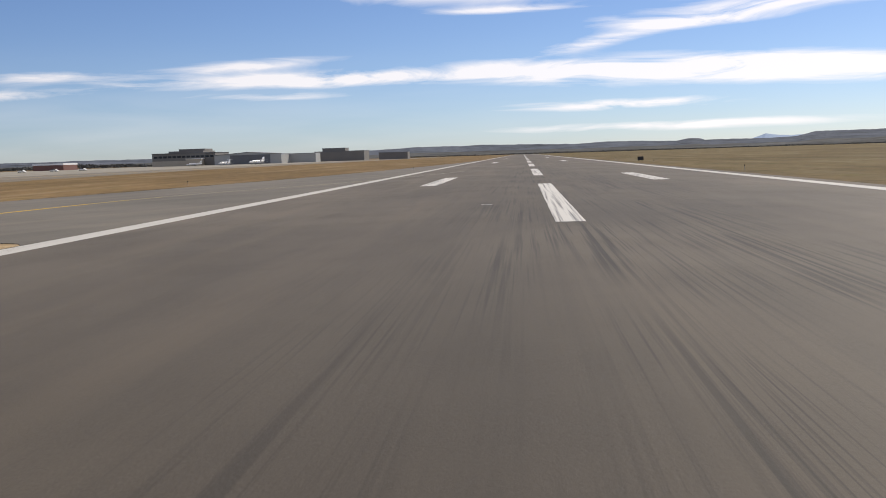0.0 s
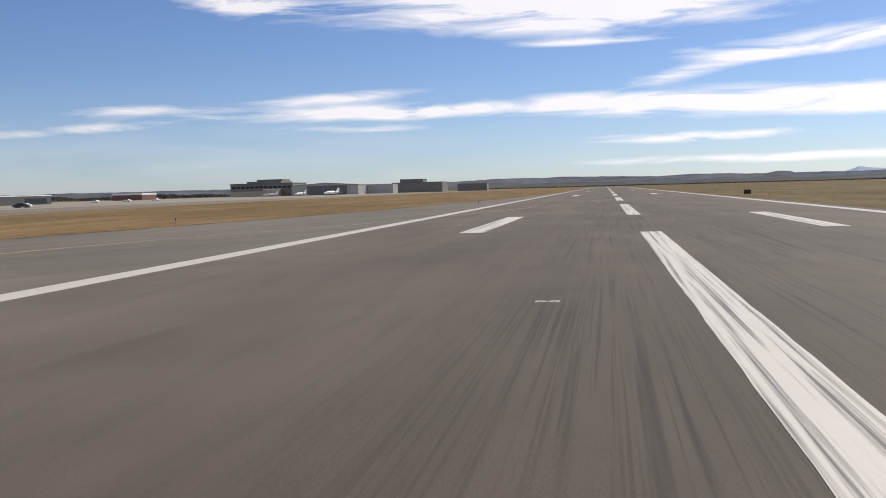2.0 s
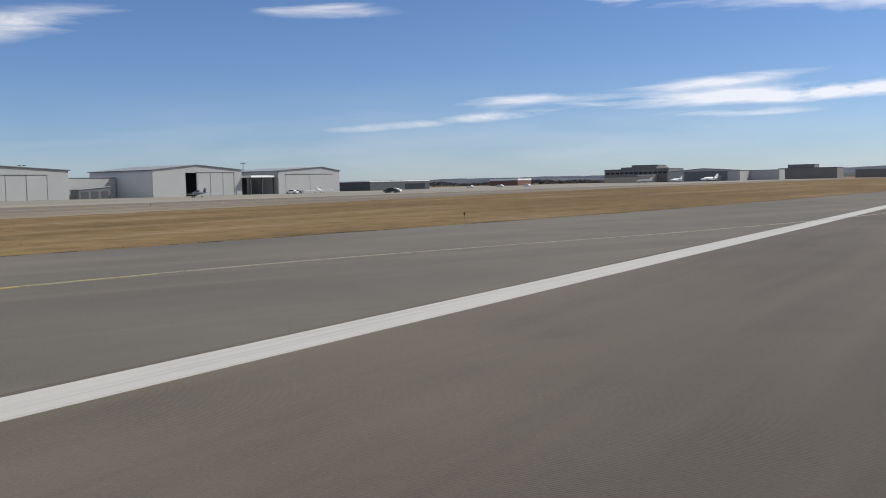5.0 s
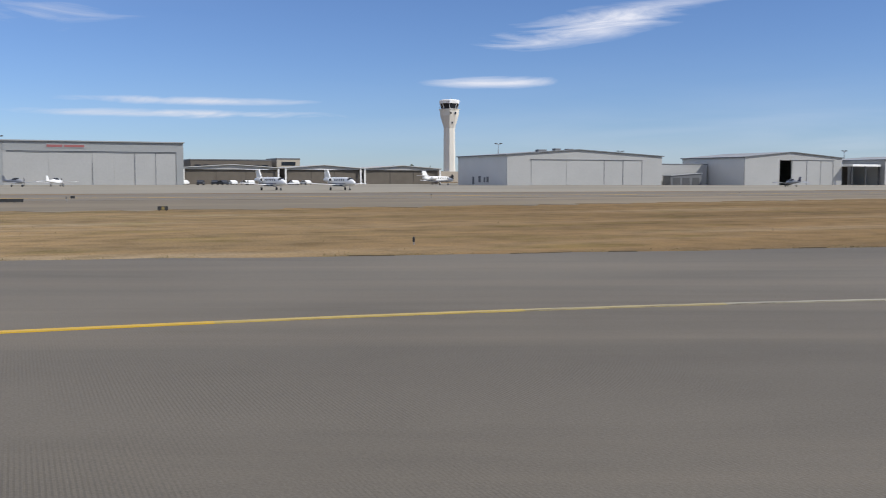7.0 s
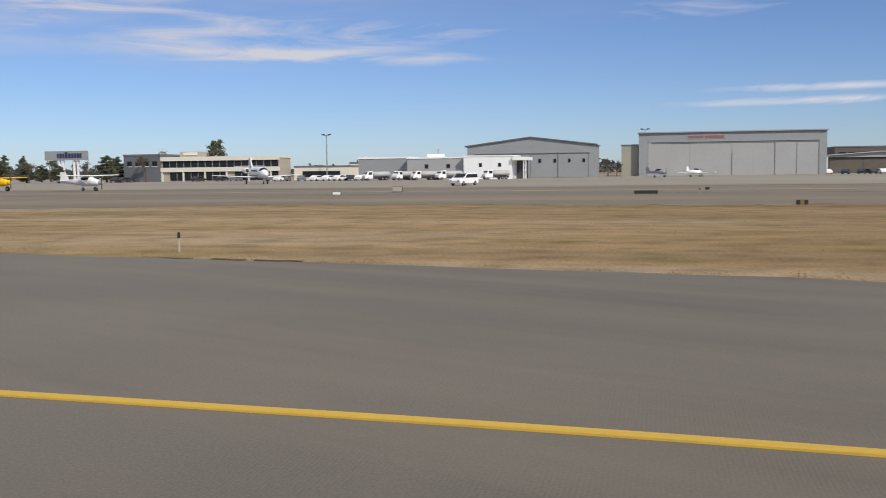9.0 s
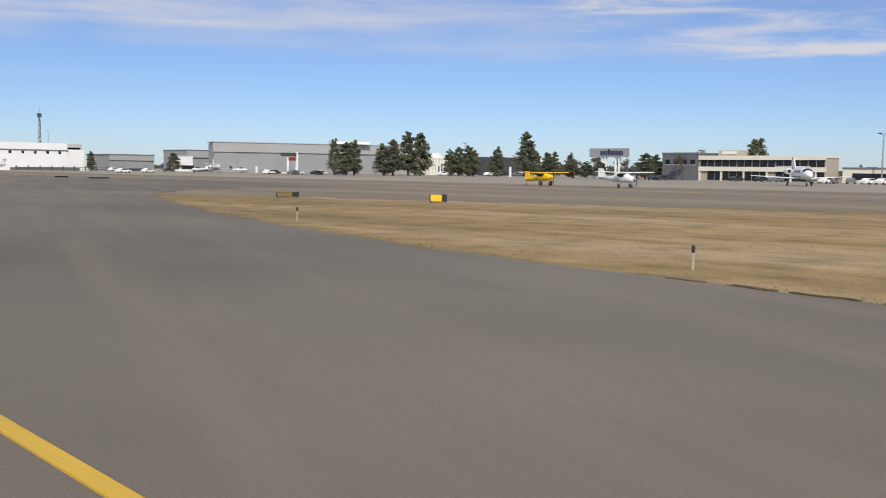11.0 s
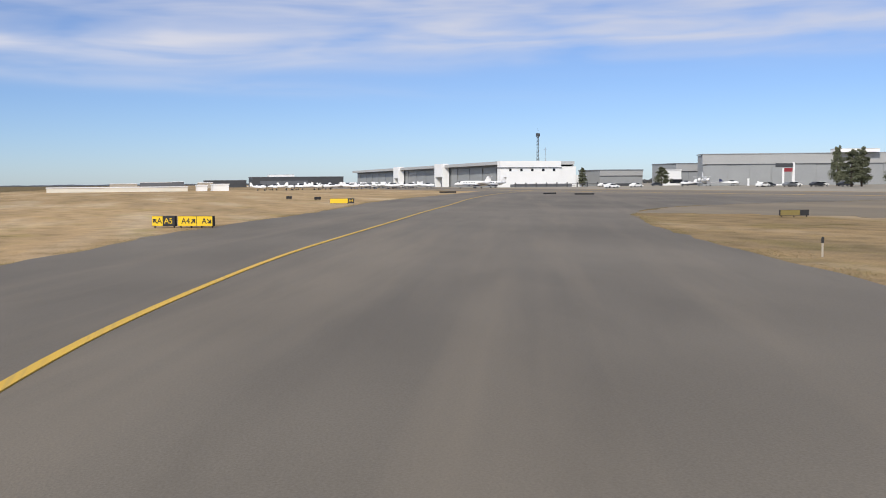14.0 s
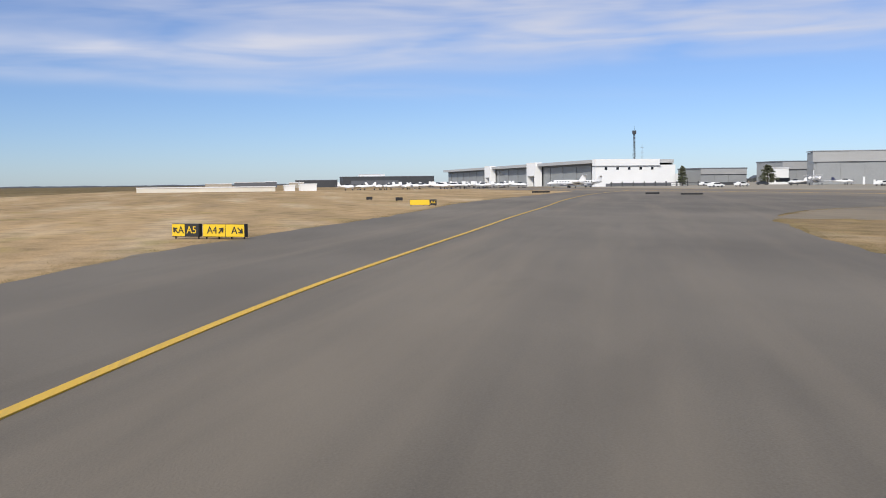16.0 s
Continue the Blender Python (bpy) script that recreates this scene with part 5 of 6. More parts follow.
PINES = []
for k in range(4):
    crown, bm = pine_meshes(20 + k, 11.0, (3.3, 2.7, 3.7, 3.0)[k], M_PINE)
    th = thing("pine_tree", pose(-900, 900 + 12 * k, 0), "dark green pine tree with a ragged crown", "tree", "pine trees")
    part("trunk", bm, M_BARK, th, "brown trunk")
    new("crown", crown).parent = th
    PINES.append(th)
BARE = []
for k in range(2):
    crown, bm = bare_meshes(31 + k, 8.0, 3)
    th = thing("bare_tree", pose(-920, 900 + 12 * k, 0), "leafless grey brown tree by the apron", "tree", "bare trees")
    part("trunk", bm, M_BARK, th, "bare trunk and limbs")
    new("crown", crown).parent = th
    BARE.append(th)


def scaled(ob, m, s):
    c = copy_thing(ob, m)
    c.scale = (s[0], s[0], s[1])
    return c


# clusters in front of the north hangars: x, y, height, width factor
PINE_SPOTS = [(-214.0, -205, 9.6, 0.95), (-218.2, -206, 10.4, 0.85), (-226.6, -226, 11.6, 0.5), (-230.5, -206, 9.8, 1.05), (-235.5, -207, 11.0, 0.95), (-240.4, -205, 13.6, 1.05), (-246.7, -206, 13.6, 0.85),
              (-253.5, -199, 8.6, 0.7), (-257, -198, 9.2, 0.9), (-260.4, -197, 9.8, 0.95), (-265.1, -199, 8.8, 0.7), (-276, -198, 10.0, 0.8), (-279.5, -188, 14.6, 1.0), (-284.5, -190, 9.6, 0.9), (-290, -186, 7.0, 0.8),
              (-292, -172, 5.4, 0.8), (-262, -130, 7.2, 0.9), (-272, -133, 7.0, 1.0), (-275, -103, 11.5, 0.9), (-247, -135, 5.0, 0.8), (-268, -160, 5.5, 0.9),
              (-197, -336, 7.2, 0.6), (-230, -332, 7.4, 0.8), (-540, 236, 10, 0.9), (-540, 224, 9, 0.9), (-540, 261, 9, 0.9)]
for i, (x, y, h, w) in enumerate(PINE_SPOTS):
    scaled(PINES[i % 4], pose(x, y, 0, 0, 0, i * 67 % 360), (0.92 * w * (1.0 + h / 36), h / 11.0))
for i, (x, y, h) in enumerate(((-288, -166, 8), (-296, -160, 7), (-262, -118, 8), (-272, -120, 9), (-258, -152, 6), (-250, -128, 6), (-292, 7.4, 5.4), (-298, 9.6, 4.6), (-296, -140, 7), (-304, -108, 7))):
    scaled(BARE[i % 2], pose(x, y, 0, 0, 0, i * 77), (h / 8.0, h / 8.0))
for ob in PINES + BARE:
    x, y = {0: (-300, -200), 1: (-306, -196), 2: (-312, -204), 3: (-318, -198)}[(PINES + BARE).index(ob) % 4]
    ob.location = (x - 8 * ((PINES + BARE).index(ob) // 4), y, 0)
    ob.scale = (0.8, 0.8, 0.8)


pillar = thing("sign_pillar", pose(-251.6, -171.5, 0), "slim white sign pillar beside parked cars", "sign")
part("post", boxed(-0.35, 0.35, -0.2, 0.2, 0.0, 3.3, bevel=0.05), M_WHITE, pillar)
part("footing", boxed(-0.5, 0.5, -0.4, 0.4, 0.0, 0.15, bevel=0.02), M_CONCRETE, pillar, "concrete footing")


# ---- aircraft: local y is ahead, the wheels stand on z = 0 ----
def gear(th, x, y, top, r, w=0.16):
    part("gear_leg", tube(bmesh.new(), [(x, y, r), (x * 0.9, y, top)], 0.055, 6), M_STEEL, th)
    wheel(th, x, y, r, w)


def propeller(th, y, z, r):
    p = part("propeller", boxed(-0.07, 0.07, y, y + 0.04, z - r, z + r, bevel=0.015), M_BLACK, th, "black propeller")
    part("spinner", loft(bmesh.new(), [(y - 0.02, z, 0.16, 0.16), (y + 0.18, z, 0.12, 0.12), (y + 0.32, z, 0.02, 0.02)], 10), M_STEEL, p)


def high_wing(m, body, label, trim=None, tail_dragger=False):
    th = thing("light_aircraft", m, label, "airplane")
    if tail_dragger:
        part("fuselage", loft(bmesh.new(), [(2.3, 1.45, 0.36, 0.4), (1.7, 1.42, 0.46, 0.52), (0.9, 1.45, 0.52, 0.66), (-0.6, 1.42, 0.5, 0.62), (-2.2, 1.15, 0.32, 0.4), (-4.2, 0.8, 0.1, 0.16)]), body, th)
    else:
        part("fuselage", loft(bmesh.new(), [(2.2, 1.2, 0.34, 0.32), (1.7, 1.2, 0.46, 0.42), (1.0, 1.3, 0.54, 0.56), (0.6, 1.45, 0.58, 0.72), (-0.9, 1.45, 0.56, 0.72), (-2.2, 1.3, 0.34, 0.42), (-5.2, 1.35, 0.1, 0.16)]), body, th)
    zw = 2.12
    for s in (-1, 1):
        part("wing", wing(bmesh.new(), (0, 0.9, zw, 1.6), (s * 5.4, 0.8, zw + 0.1, 1.25)), body, th)
        part("strut", tube(bmesh.new(), [(s * 0.5, 0.4, 0.95), (s * 2.7, 0.35, zw)], 0.045, 6), body, th)
        part("tailplane", wing(bmesh.new(), (0, -4.0 if not tail_dragger else -3.3, 1.45 if not tail_dragger else 1.0, 1.05), (s * 1.7, -4.3 if not tail_dragger else -3.6, 1.45 if not tail_dragger else 1.0, 0.7), 0.1), body, th)
        part("side_window", boxed(s * 0.56 - 0.03, s * 0.56 + 0.03, -0.8, 0.5, 1.56, 1.92), M_GLASS, th, "dark side window")
        gear(th, s * 1.15, 0.15 if not tail_dragger else 0.8, 0.95, 0.26 if not tail_dragger else 0.4, 0.18 if not tail_dragger else 0.3)
    yo = 0.0 if not tail_dragger else 0.8
    fin = part("fin", prism(bmesh.new(), [(-3.6, 1.45), (-4.3, 2.7), (-5.2, 2.75), (-5.35, 1.3)], -0.06, 0.06), trim or body, th)
    fin.matrix_basis = pose(0, yo, -0.35 if tail_dragger else 0, 0, 0, 90)
    part("windscreen", loft(bmesh.new(), [(1.02, 1.5, 0.4, 0.3), (0.62, 1.66, 0.52, 0.46), (0.5, 1.66, 0.53, 0.46)], 10), M_GLASS, th, "dark windscreen")
    if tail_dragger:
        wheel(th, 0, -4.1, 0.16, 0.1)
        part("engine_cowl", loft(bmesh.new(), [(2.31, 1.45, 0.4, 0.42), (2.7, 1.45, 0.3, 0.32)], 10), body, th)
        propeller(th, 2.72, 1.45, 0.95)
    else:
        gear(th, 0.02, 1.6, 0.9, 0.22, 0.15)
        part("engine_cowl", loft(bmesh.new(), [(2.21, 1.2, 0.36, 0.34), (2.5, 1.18, 0.22, 0.22)], 10), trim or M_PLANE_GREY, th)
        propeller(th, 2.52, 1.18, 0.95)
    return th


def low_wing(m, body, label, trim=None, group=""):
    th = thing("light_aircraft", m, label, "airplane", group)
    part("fuselage", loft(bmesh.new(), [(2.3, 1.15, 0.3, 0.28), (1.6, 1.15, 0.46, 0.42), (0.6, 1.25, 0.56, 0.55), (-0.6, 1.3, 0.54, 0.58), (-2.2, 1.25, 0.32, 0.36), (-4.6, 1.3, 0.1, 0.14)]), body, th)
    part("canopy", loft(bmesh.new(), [(0.9, 1.5, 0.3, 0.15), (0.3, 1.6, 0.48, 0.42), (-0.8, 1.6, 0.46, 0.4), (-1.5, 1.5, 0.25, 0.18)], 12), M_GLASS, th, "dark canopy")
    for s in (-1, 1):
        part("wing", wing(bmesh.new(), (0, 0.8, 0.82, 1.6), (s * 5.0, 0.55, 1.12, 1.1)), body, th)
        part("tailplane", wing(bmesh.new(), (0, -3.7, 1.35, 1.0), (s * 1.8, -3.9, 1.35, 0.7), 0.1), body, th)
        gear(th, s * 1.5, 0.1, 0.85, 0.24)
    gear(th, 0.02, 1.7, 0.9, 0.22)
    fin = part("fin", prism(bmesh.new(), [(-3.2, 1.35), (-4.0, 2.5), (-4.7, 2.55), (-4.75, 1.25)], -0.05, 0.05), trim or body, th)
    fin.matrix_basis = pose(0, 0, 0, 0, 0, 90)
    propeller(th, 2.32, 1.15, 0.9)
    return th


def jet(m, label, s=1.0, t_tail=True, stripe=M_PLANE_BLUE):
    th = thing("business_jet", m, label, "airplane")
    k = s
    part("fuselage", loft(bmesh.new(), [(y * k, z * k, a * k, b * k) for y, z, a, b in ((6.6, 1.45, 0.05, 0.05), (6.2, 1.5, 0.34, 0.3), (5.4, 1.6, 0.62, 0.56), (4.2, 1.75, 0.82, 0.85), (2.0, 1.8, 0.86, 0.92), (-2.5, 1.8, 0.86, 0.92), (-4.8, 1.95, 0.6, 0.62), (-6.6, 2.15, 0.16, 0.2))], 18), M_PLANE, th)
    part("stripe", loft(bmesh.new(), [(y * k, 1.42 * k, a * k, 0.12 * k) for y, a in ((5.3, 0.6), (3.0, 0.86), (-2.5, 0.86), (-4.6, 0.62))], 12), stripe, th, "dark blue cheat line")
    part("belly", loft(bmesh.new(), [(y * k, 1.05 * k, a * k, 0.26 * k) for y, a in ((2.2, 0.2), (1.4, 0.66), (-2.0, 0.66), (-3.0, 0.2))], 12), stripe, th, "dark belly fairing")
    part("cockpit_glass", loft(bmesh.new(), [(5.35 * k, 1.8 * k, 0.4 * k, 0.28 * k), (4.75 * k, 2.05 * k, 0.62 * k, 0.42 * k), (4.45 * k, 2.1 * k, 0.72 * k, 0.5 * k)], 12), M_GLASS, th, "dark cockpit windows")
    for sd in (-1, 1):
        part("wing", wing(bmesh.new(), (sd * 0.3 * k, 1.2 * k, 1.05 * k, 2.4 * k), (sd * 7.0 * k, -0.6 * k, 1.45 * k, 0.9 * k), 0.11), M_PLANE, th)
        eng = part("engine", loft(bmesh.new(), [(y * k, 2.15 * k, r * k, r * k) for y, r in ((-1.7, 0.36), (-2.0, 0.44), (-3.2, 0.46), (-4.2, 0.34))], 14), M_PLANE, th)
        eng.location = (sd * 1.35 * k, 0, 0)
        part("intake", tube(bmesh.new(), [(0, -1.69 * k, 2.15 * k), (0, -1.72 * k, 2.15 * k)], 0.3 * k, 12), M_BLACK, eng, "dark intake")
        part("pylon", boxed(min(sd * 0.6 * k, sd * 1.1 * k), max(sd * 0.6 * k, sd * 1.1 * k), -3.4 * k, -2.2 * k, 2.05 * k, 2.2 * k), M_PLANE, th)
        tz = 4.25 if t_tail else 2.9
        part("tailplane", wing(bmesh.new(), (0, -5.6 * k, tz * k, 1.3 * k), (sd * 2.6 * k, -6.2 * k, tz * k, 0.75 * k), 0.1), M_PLANE, th)
        for j in range(5):
            y = 3.2 - j * 0.95
            part("window", boxed(sd * 0.855 * k - 0.03, sd * 0.855 * k + 0.03, (y - 0.17) * k, (y + 0.17) * k, 1.98 * k, 2.3 * k), M_GLASS, th, "small dark cabin window")
        gear(th, sd * 1.7 * k, -0.9 * k, 1.15 * k, 0.3 * k, 0.22)
    gear(th, 0.02, 4.3 * k, 1.2 * k, 0.24 * k, 0.18)
    fin = part("fin", prism(bmesh.new(), [(-4.0 * k, 2.2 * k), (-5.4 * k, 4.3 * k), (-6.9 * k, 4.35 * k), (-6.5 * k, 2.2 * k)], -0.09, 0.09), M_PLANE, th)
    fin.matrix_basis = pose(0, 0, 0, 0, 0, 90)
    return th


ZA = Z_APRON
high_wing(pose(-133.2, -66.0, Z_TAXI + 0.004, 0, 0, -10), M_PLANE_YELLOW, "yellow high-wing tailwheel aircraft parked on the apron", tail_dragger=True).scale = (0.84, 0.84, 0.84)
high_wing(pose(-132.0, -51.5, Z_TAXI + 0.004, 0, 0, -12), M_PLANE, "white high-wing propeller aircraft parked on the apron").scale = (0.92, 0.92, 0.92)
jet(pose(-191, -53.4, ZA, 0, 0, -55), "white business jet parked near the terminal", 1.2, False)
jet(pose(-172, 60.4, ZA, 0, 0, -77), "white business jet with a T-shaped tail on the apron", 0.82)
jet(pose(-168.7, 71.4, ZA, 0, 0, -80), "white business jet with a T-shaped tail on the apron", 0.82)
jet(pose(-287, 141.5, ZA, 0, 0, 20), "white business jet parked between the hangars", 1.0, False)
low_wing(pose(-205, 206, ZA, 0, 0, 75), M_PLANE_GREY, "small grey low-wing propeller aircraft", M_PLANE_BLUE)
low_wing(pose(-250, 21.5, ZA, 0, 0, -50), M_PLANE_GREY, "grey low-wing aircraft parked in front of the tall hangar")
low_wing(pose(-254, 30.0, ZA, 0, 0, 60), M_PLANE, "white low-wing aircraft in front of the tall hangar")
low_wing(pose(-225, 284, ZA, 0, 0, 30), M_PLANE, "white low-wing aircraft beside an open shed")
jet(pose(-136.5, -295, ZA, 0, 0, -100), "white business jet in front of the white office", 0.95, True)
jet(pose(-145, -300, ZA, 0, 0, -80), "white business jet beside another jet", 0.9, True)
jet(pose(-178, 600, ZA, 0, 0, 155), "white jet with a tall tail far down the apron", 1.15, False)
jet(pose(-226, 683, ZA, 0, 0, 160), "far white jet on the apron", 1.0, True)
jet(pose(-254, 695, ZA, 0, 0, 120), "far white jet beside the office block", 0.9, True)
low_wing(pose(-233, -288, ZA, 0, 0, 70), M_PLANE, "white light aircraft by the fuel pumps", M_PLANE_BLUE)
low_wing(pose(-212, -285, ZA, 0, 0, 200), M_PLANE, "white light aircraft by the grey hangar")
jet(pose(-214, -276, ZA, 0, 0, 140), "white jet with a tall fin by the grey hangar", 1.1, False)
first = low_wing(pose(-118, -330, ZA, 0, 0, 60), M_PLANE, "white low-wing light aircraft in the parking rows", group="parked aircraft")
n = 0
rnd = random.Random(8)
for row in range(3):
    for k in range(13):
        x, y = -131 + row * 1.0 - k * 0 + row * 9.5, -352 - k * 15 - row * 4
        if row == 2:
            x, y = -128 + k * 5.2, -322 + rnd.uniform(-6, 6) + k * 2.2
        copy_thing(first, pose(x + rnd.uniform(-1, 1), y, ZA, 0, 0, 60 + rnd.uniform(-25, 25) + 180 * (k % 2)))


# ---- vehicles: local y is ahead ----
def car(name, m, mat, label, category, profile, width, glass, wheels, r=0.33, group=""):
    """profile: side outline (y, z); glass: outline of the side windows."""
    th = thing(name, m, label, category, group)
    bm = bmesh.new()
    prism(bm, profile, -width / 2, width / 2)
    bmesh.ops.bevel(bm, geom=list(bm.edges), offset=0.06, segments=2, affect="EDGES", profile=0.6)
    body = part("body", bm, mat, th)
    body.matrix_basis = pose(0, 0, 0, 0, 0, 90)
    i = next(i for i, (p, q) in enumerate(zip(profile, profile[1:])) if q[1] - p[1] > 0.43)
    (y0, z0), (y1, z1) = profile[i], profile[i + 1]
    screen = part("windscreen", prism(bmesh.new(), [(y0 - 0.06, z0 + 0.05), (y0 + 0.0, z0 + 0.09), (y1 + 0.08, z1 + 0.0), (y1 + 0.02, z1 - 0.06)], 0.11 - width / 2, width / 2 - 0.11), M_GLASS, th, "dark windscreen")
    screen.matrix_basis = pose(0, 0, 0, 0, 0, 90)
    for s in (-1, 1):
        g = part("side_windows", prism(bmesh.new(), glass, s * width / 2 - 0.015, s * width / 2 + 0.015), M_GLASS, th, "dark side windows")
        g.matrix_basis = pose(0, 0, 0, 0, 0, 90)
        for y in wheels:
            wheel(th, s * (width / 2 - 0.08), y, r, 0.2)
        part("headlight", boxed(s * (width / 2 - 0.3) - 0.18, s * (width / 2 - 0.3) + 0.18, max(p[0] for p in profile) - 0.05, max(p[0] for p in profile) + 0.01, 0.62, 0.78), M_STEEL, th)
    return th


VAN = [(-2.4, 0.35), (2.3, 0.35), (2.42, 0.75), (2.2, 0.95), (1.35, 1.1), (0.55, 1.72), (-2.0, 1.78), (-2.38, 1.1)]
VAN_GLASS = [(1.1, 1.12), (0.5, 1.6), (-1.95, 1.66), (-2.15, 1.14)]
SEDAN = [(-2.25, 0.35), (2.2, 0.35), (2.3, 0.68), (1.3, 0.9), (0.55, 1.36), (-0.9, 1.4), (-1.6, 0.98), (-2.28, 0.9)]
SEDAN_GLASS = [(1.05, 0.94), (0.5, 1.3), (-0.85, 1.33), (-1.35, 0.97)]
van = car("minivan", pose(-152, -5.2, ZA, 0, 0, -112), M_WHITE, "white minivan parked beside the taxiway", "van", VAN, 1.9, VAN_GLASS, (1.45, -1.5))
cars = {c: car("car", pose(-262 - 3 * i, -48, ZA, 0, 0, 90), mt, lab, "car", SEDAN, 1.78, SEDAN_GLASS, (1.35, -1.35), group="parked cars")
        for i, (c, mt, lab) in enumerate((("w", M_WHITE, "white sedan parked on the apron"), ("g", M_CAR_GREY, "grey sedan parked on the apron"), ("d", M_CAR_DARK, "dark blue-black sedan parked on the apron")))}
CARS = [("w", -244, -61), ("w", -243, -57.5), ("g", -244, -65), ("w", -246, -54.5), ("g", -246, -70), ("d", -252, -121), ("g", -249, -125.5), ("w", -292, -236 + 20), ("d", -296, -222), ("w", -276, -224), ("g", -302, -222), ("d", -308, -222),
        ("w", -281, -224), ("d", -262, -222), ("g", -316, -222), ("w", -322, -222), ("d", -328, -222), ("d", -293, 76), ("w", -292, 84), ("g", -293, 90), ("w", -292, 97), ("d", -294, 70), ("w", -180, -262), ("w", -197, -318), ("g", -213, -322),
        ("d", -222, -322), ("w", -246, -324), ("d", -252, -322), ("g", -258, -322), ("w", -232, 277), ("g", -233, 281), ("d", -262, -102), ("g", -260, -90), ("d", -260, -94)]
CARS += [("wdgwd"[k % 5], -203.6 - 1.9 * k * 1.55, -229.6 + 1.45 * k * 1.55 - 4 * (k % 2)) for k in range(7)]
CARS += [("dwgdw"[k % 5], -286 - 6.2 * k, -226 - 3 * (k % 3)) for k in range(9)]
CARS += [("wgdww"[k % 5], -300 + 2 * (k % 2), 66 + 4.6 * k) for k in range(9)]
CARS += [("wdw"[k % 3], -244, -49.4 - 2.8 * k) for k in range(3)]
CARS += [("d", -171, 251), ("w", -172, 254), ("w", -270, 468), ("w", -256, 476), ("w", -243, 483), ("w", -160, -240)]
for c, x, y in CARS:
    copy_thing(cars[c], pose(x, y, ZA, 0, 0, 90 + 17 * math.sin(x * 3 + y)))
cars["w"].matrix_world, cars["g"].matrix_world, cars["d"].matrix_world = pose(-244, -70.5, ZA, 0, 0, 80), pose(-246, -74, ZA, 0, 0, 100), pose(-250, -117, ZA, 0, 0, 70)


def fuel_truck(m):
    th = thing("fuel_truck", m, "white fuel truck parked in front of the fuel building", "truck", "fuel trucks")
    bm = bmesh.new()
    prism(bm, [(1.9, 0.55), (4.4, 0.55), (4.45, 1.4), (3.9, 1.6), (3.4, 2.5), (1.9, 2.6)], -1.15, 1.15)
    bmesh.ops.bevel(bm, geom=list(bm.edges), offset=0.08, segments=2, affect="EDGES")
    cab = part("cab", bm, M_WHITE, th, "white cab")
    cab.matrix_basis = pose(0, 0, 0, 0, 0, 90)
    part("windscreen", boxed(-0.98, 0.98, 3.5, 3.72, 1.66, 2.3), M_GLASS, th, "dark windscreen")
    for s in (-1, 1):
        part("side_window", boxed(s * 1.16 - 0.02, s * 1.16 + 0.02, 2.2, 3.2, 1.65, 2.35), M_GLASS, th)
        for y in (3.5, -2.4, -1.2):
            wheel(th, s * 1.0, y, 0.48, 0.3)
    part("tank", loft(bmesh.new(), [(1.7, 1.75, 0.9, 0.6), (1.6, 1.75, 1.12, 0.78), (-3.6, 1.75, 1.12, 0.78), (-3.7, 1.75, 0.9, 0.6)], 16), M_METAL_WHITE, th, "pale tank")
    part("chassis", boxed(-0.5, 0.5, -3.7, 3.0, 0.5, 0.95), M_BLACK, th)
    part("bumper", boxed(-1.1, 1.1, 4.46, 4.62, 0.5, 0.85), M_STEEL, th)
    return th


truck = fuel_truck(pose(-240, -15.3, ZA, 0, 0, -140))
for x, y, a in ((-240, -26.4, -138), (-240, -32.3, -142), (-241, -37.7, -120), (-241, -44.5, -140)):
    scaled(truck, pose(x, y, ZA, 0, 0, a), (0.82, 0.85))
truck.scale = (0.82, 0.82, 0.85)


# ---- airfield signs and lamps ----
def letters(text, size):
    cu = bpy.data.curves.new("text", "FONT")
    cu.body, cu.size, cu.extrude, cu.align_x, cu.align_y = text, size, 0.006, "CENTER", "CENTER"
    ob = bpy.data.objects.new("text", cu)
    me = bpy.data.meshes.new_from_object(ob)
    bpy.data.objects.remove(ob)
    return me


def arrow(bm, x, z, s, deg):
    pts = [(-0.07, -0.5), (0.07, -0.5), (0.07, 0.1), (0.3, -0.08), (0.38, 0.05), (0, 0.5), (-0.38, 0.05), (-0.3, -0.08), (-0.07, 0.1)]
    c, q = math.cos(radians(deg)), math.sin(radians(deg))
    prism(bm, [(x + s * (a * c + b * q), z + s * (-a * q + b * c)) for a, b in pts], -0.135, -0.112)


def airfield_sign(m, length, sections, label, height=0.5, foot=0.1):
    """sections: (x0, x1, face material, mark material, items); items: (text, x) or (degrees, x) for an arrow."""
    th = thing("airfield_sign", m, label, "sign")
    part("housing", boxed(0, length, -0.1, 0.1, foot, foot + height, bevel=0.012), M_BLACK, th, "black sign housing")
    for x0, x1, face, mark, items in sections:
        f = part("face", boxed(x0 + 0.015, x1 - 0.015, -0.112, -0.095, foot + 0.02, foot - 0.02 + height), face, th, "sign face")
        for what, x in items:
            if isinstance(what, str):
                me = letters(what, height * 0.78)
                me.materials.append(mark)
                t = new("lettering", me)
                t.parent = f
                t.matrix_basis = pose(x, -0.118, foot + height * 0.5, 90, 0, 0)
            else:
                bm = bmesh.new()
                arrow(bm, x, foot + height * 0.5, height * 0.6, what)
                part("arrow", bm, mark, f)
    for k in range(max(2, int(length / 0.45))):
        x = 0.1 + k * (length - 0.2) / max(1, int(length / 0.45) - 1)
        part("leg", tube(bmesh.new(), [(x, 0, 0.0), (x, 0, foot)], 0.03, 6), M_BLACK, th)
    return th


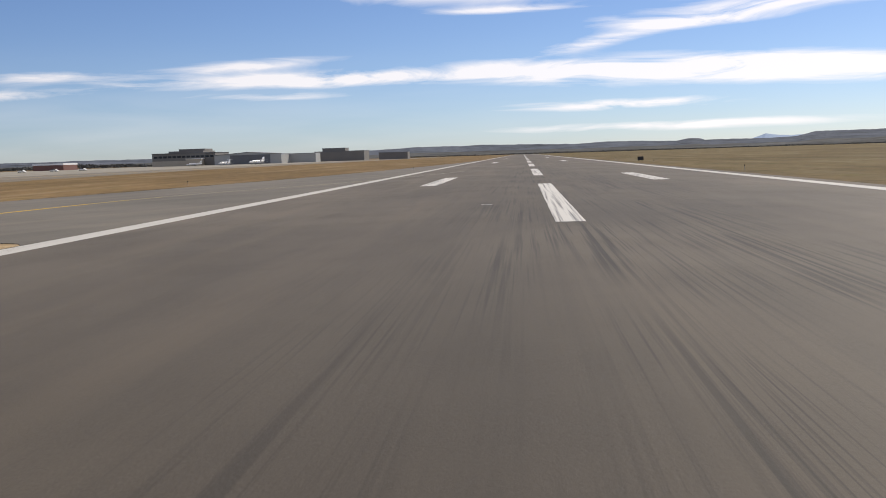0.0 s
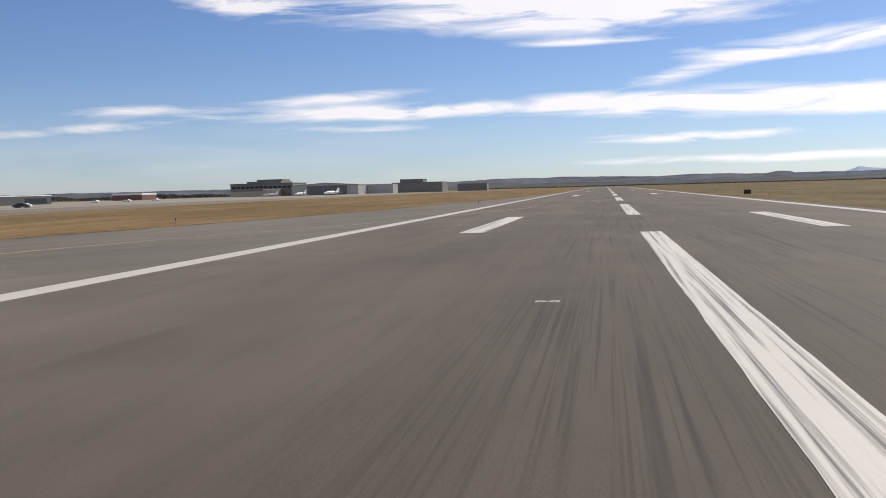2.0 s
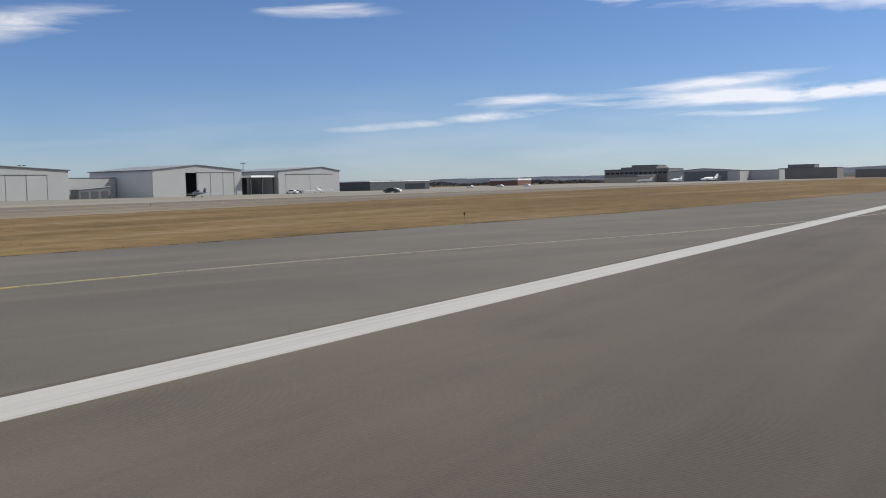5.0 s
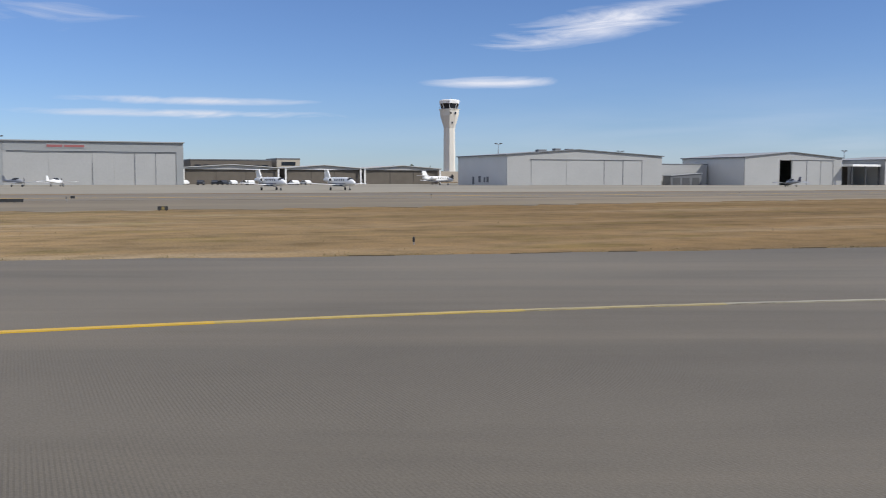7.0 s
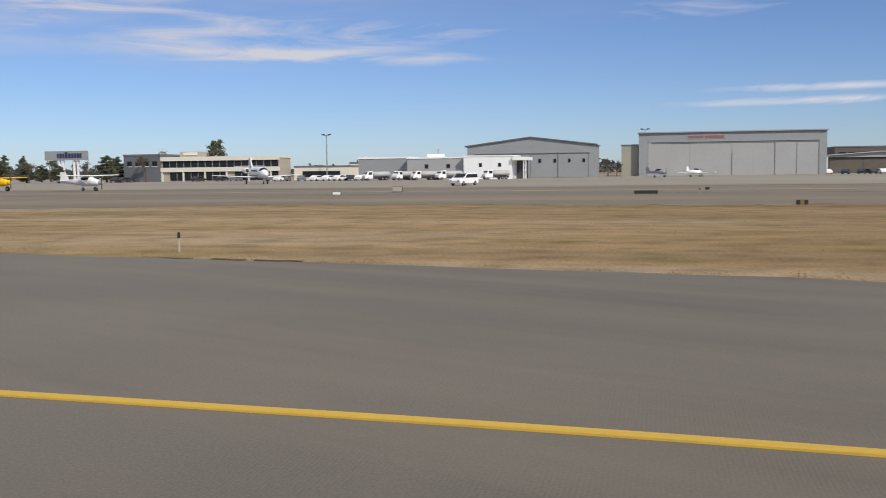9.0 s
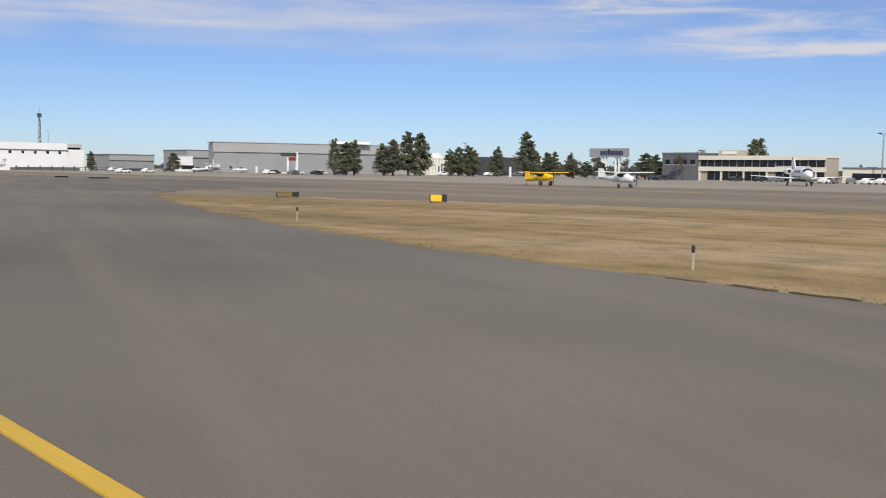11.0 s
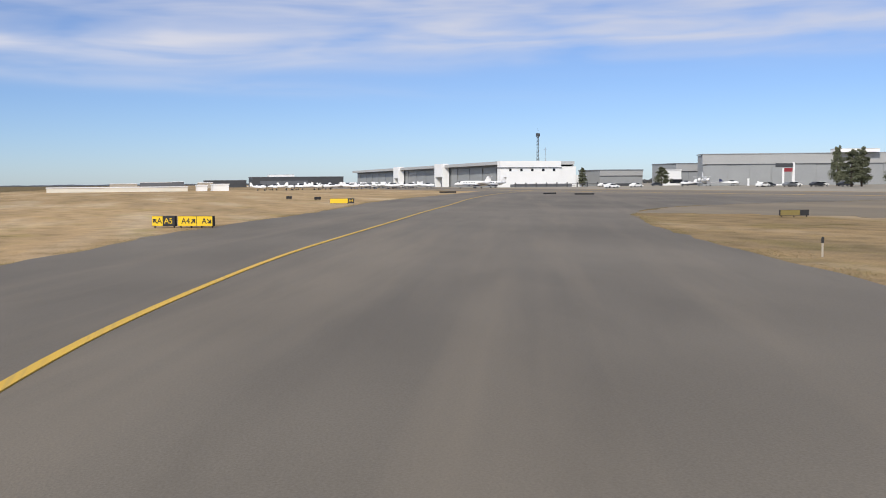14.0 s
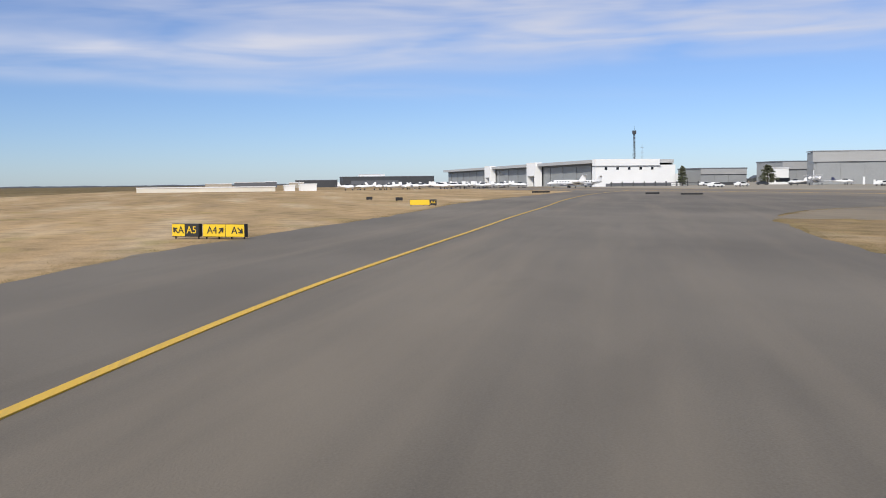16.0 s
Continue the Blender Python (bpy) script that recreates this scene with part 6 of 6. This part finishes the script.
def sign_pose(x0, y0, x1, y1, z=0.0):
    """Stands from the first point to the second, as read from in front."""
    return pose(x0, y0, z, 0, 0, math.degrees(math.atan2(y1 - y0, x1 - x0)))


S0, S1 = Vector((-30.3, -37.79)), Vector((-33.23, -35.95))
sd = (S1 - S0).normalized()
airfield_sign(sign_pose(*S0, *(S0 + sd)), 1.24, [(0, 0.6, M_SIGN, M_BLACK, ((-45, 0.18), ("A", 0.42))), (0.6, 1.22, M_BLACK, M_SIGN, (("A5", 0.9),))], "yellow and black taxiway sign reading A and A5 in the grass")
q = S0 + sd * 1.4
airfield_sign(sign_pose(*q, *(q + sd)), 1.86, [(0, 1.0, M_SIGN, M_BLACK, (("A4", 0.42), (45, 0.82))), (1.0, 1.84, M_SIGN, M_BLACK, (("A", 1.4), (135, 1.66)))], "yellow taxiway sign with black A4 and A arrows in the grass")
airfield_sign(sign_pose(-47.8, -84.0, -50.1, -83.2), 2.4, [(0, 1.8, M_SIGN, M_BLACK, ()), (1.82, 2.38, M_BLACK, M_SIGN, (("A4", 2.1),))], "yellow taxiway sign with a black end panel", 0.5)
# olive face: sign yellow with the shade of its unlit side painted in
airfield_sign(sign_pose(-63.5, -34.3, -65.1, -33.8), 1.6, [(0, 1.1, M_OLIVE, M_BLACK, ()), (1.1, 1.58, M_BLACK, M_SIGN, ())], "taxiway sign back in black and shade-painted olive", 0.32)
airfield_sign(sign_pose(-67.0, -23.0, -67.9, -22.05), 1.1, [(0.06, 0.8, M_SIGN, M_BLACK, ()), (0.8, 1.08, M_BLACK, M_SIGN, ())], "short yellow taxiway sign with a black end", 0.46, 0.08)
airfield_sign(sign_pose(-99.6, 19.8, -99.6, 21.5), 1.9, [], "low black back of a taxiway sign", 0.26, 0.06)
airfield_sign(sign_pose(-48.2, -117, -49.6, -116.8), 0.75, [], "small dark sign in the grass", 0.36)
airfield_sign(sign_pose(-50.4, -108, -51.6, -108), 0.8, [], "small dark sign in the grass", 0.36)
airfield_sign(sign_pose(-93.0, -135, -95.5, -135), 2.2, [], "low black sign beside the taxiway", 0.24, 0.05)
airfield_sign(sign_pose(-93.4, -124, -95.2, -123.2), 3.0, [], "low black sign beside the taxiway", 0.24, 0.05)
airfield_sign(sign_pose(-86, -170, -89.5, -170), 3.4, [], "low black sign beside the taxiway", 0.3, 0.05)
airfield_sign(sign_pose(-101.3, -6.9, -101.3, -5.9), 0.75, [(0, 0.75, M_WHITE, M_BLACK, ())], "small white-faced sign by the taxiway", 0.26, 0.08)
airfield_sign(sign_pose(-110.8, -4, -110.8, -2.6), 1.0, [(0, 1.0, M_TAN, M_BLACK, ())], "brown board beside the taxiway", 0.5).location.z = Z_TAXI + 0.004
airfield_sign(sign_pose(20.1, 155, 21.3, 155), 1.1, [(0, 1.1, M_BLACK, M_WHITE, ())], "black runway distance sign in the grass", 0.7)


airfield_sign(sign_pose(-74.7, 29.2, -74.7, 29.8), 0.62, [(0.2, 0.42, M_OLIVE, M_BLACK, ())], "small dark weathered board by the shoulder", 0.24, 0.06)
airfield_sign(sign_pose(-112.8, 26.0, -112.8, 26.4), 0.4, [], "small black board on the taxiway edge", 0.22, 0.05).location.z = Z_TAXI + 0.004


def edge_marker(x, y, h, label="taxiway edge marker post with a dark lamp", tan=False):
    th = thing("edge_marker", pose(x, y, 0), label, "marker", "edge markers")
    part("stake", tube(bmesh.new(), [(0, 0, 0), (0, 0, h - 0.16)], 0.03 if tan else 0.022, 6), M_TAN if tan else M_STEEL, th)
    part("lamp", tube(bmesh.new(), [(0, 0, h - 0.17), (0, 0, h - 0.14), (0, 0, h - 0.03), (0, 0, h)], [0.03, 0.042, 0.038, 0.02], 10), M_BLACK, th, "dark lamp head")


edge_marker(-42.6, 9.25, 0.54, tan=True)
edge_marker(-47.2, -10.65, 0.55, tan=True)
for x, y, h in ((-40.27, 32.4, 0.26), (-99, 25, 0.5), (-34, 62, 0.5), (-18.5, 120, 0.5), (-18.5, 181, 0.5), (-18.5, 242, 0.5), (18.6, 60, 0.5), (18.6, 121, 0.5), (18.6, 182, 0.5), (18.6, 243, 0.5), (-103, 60, 0.5), (-103, 100, 0.5)):
    edge_marker(x, y, h)
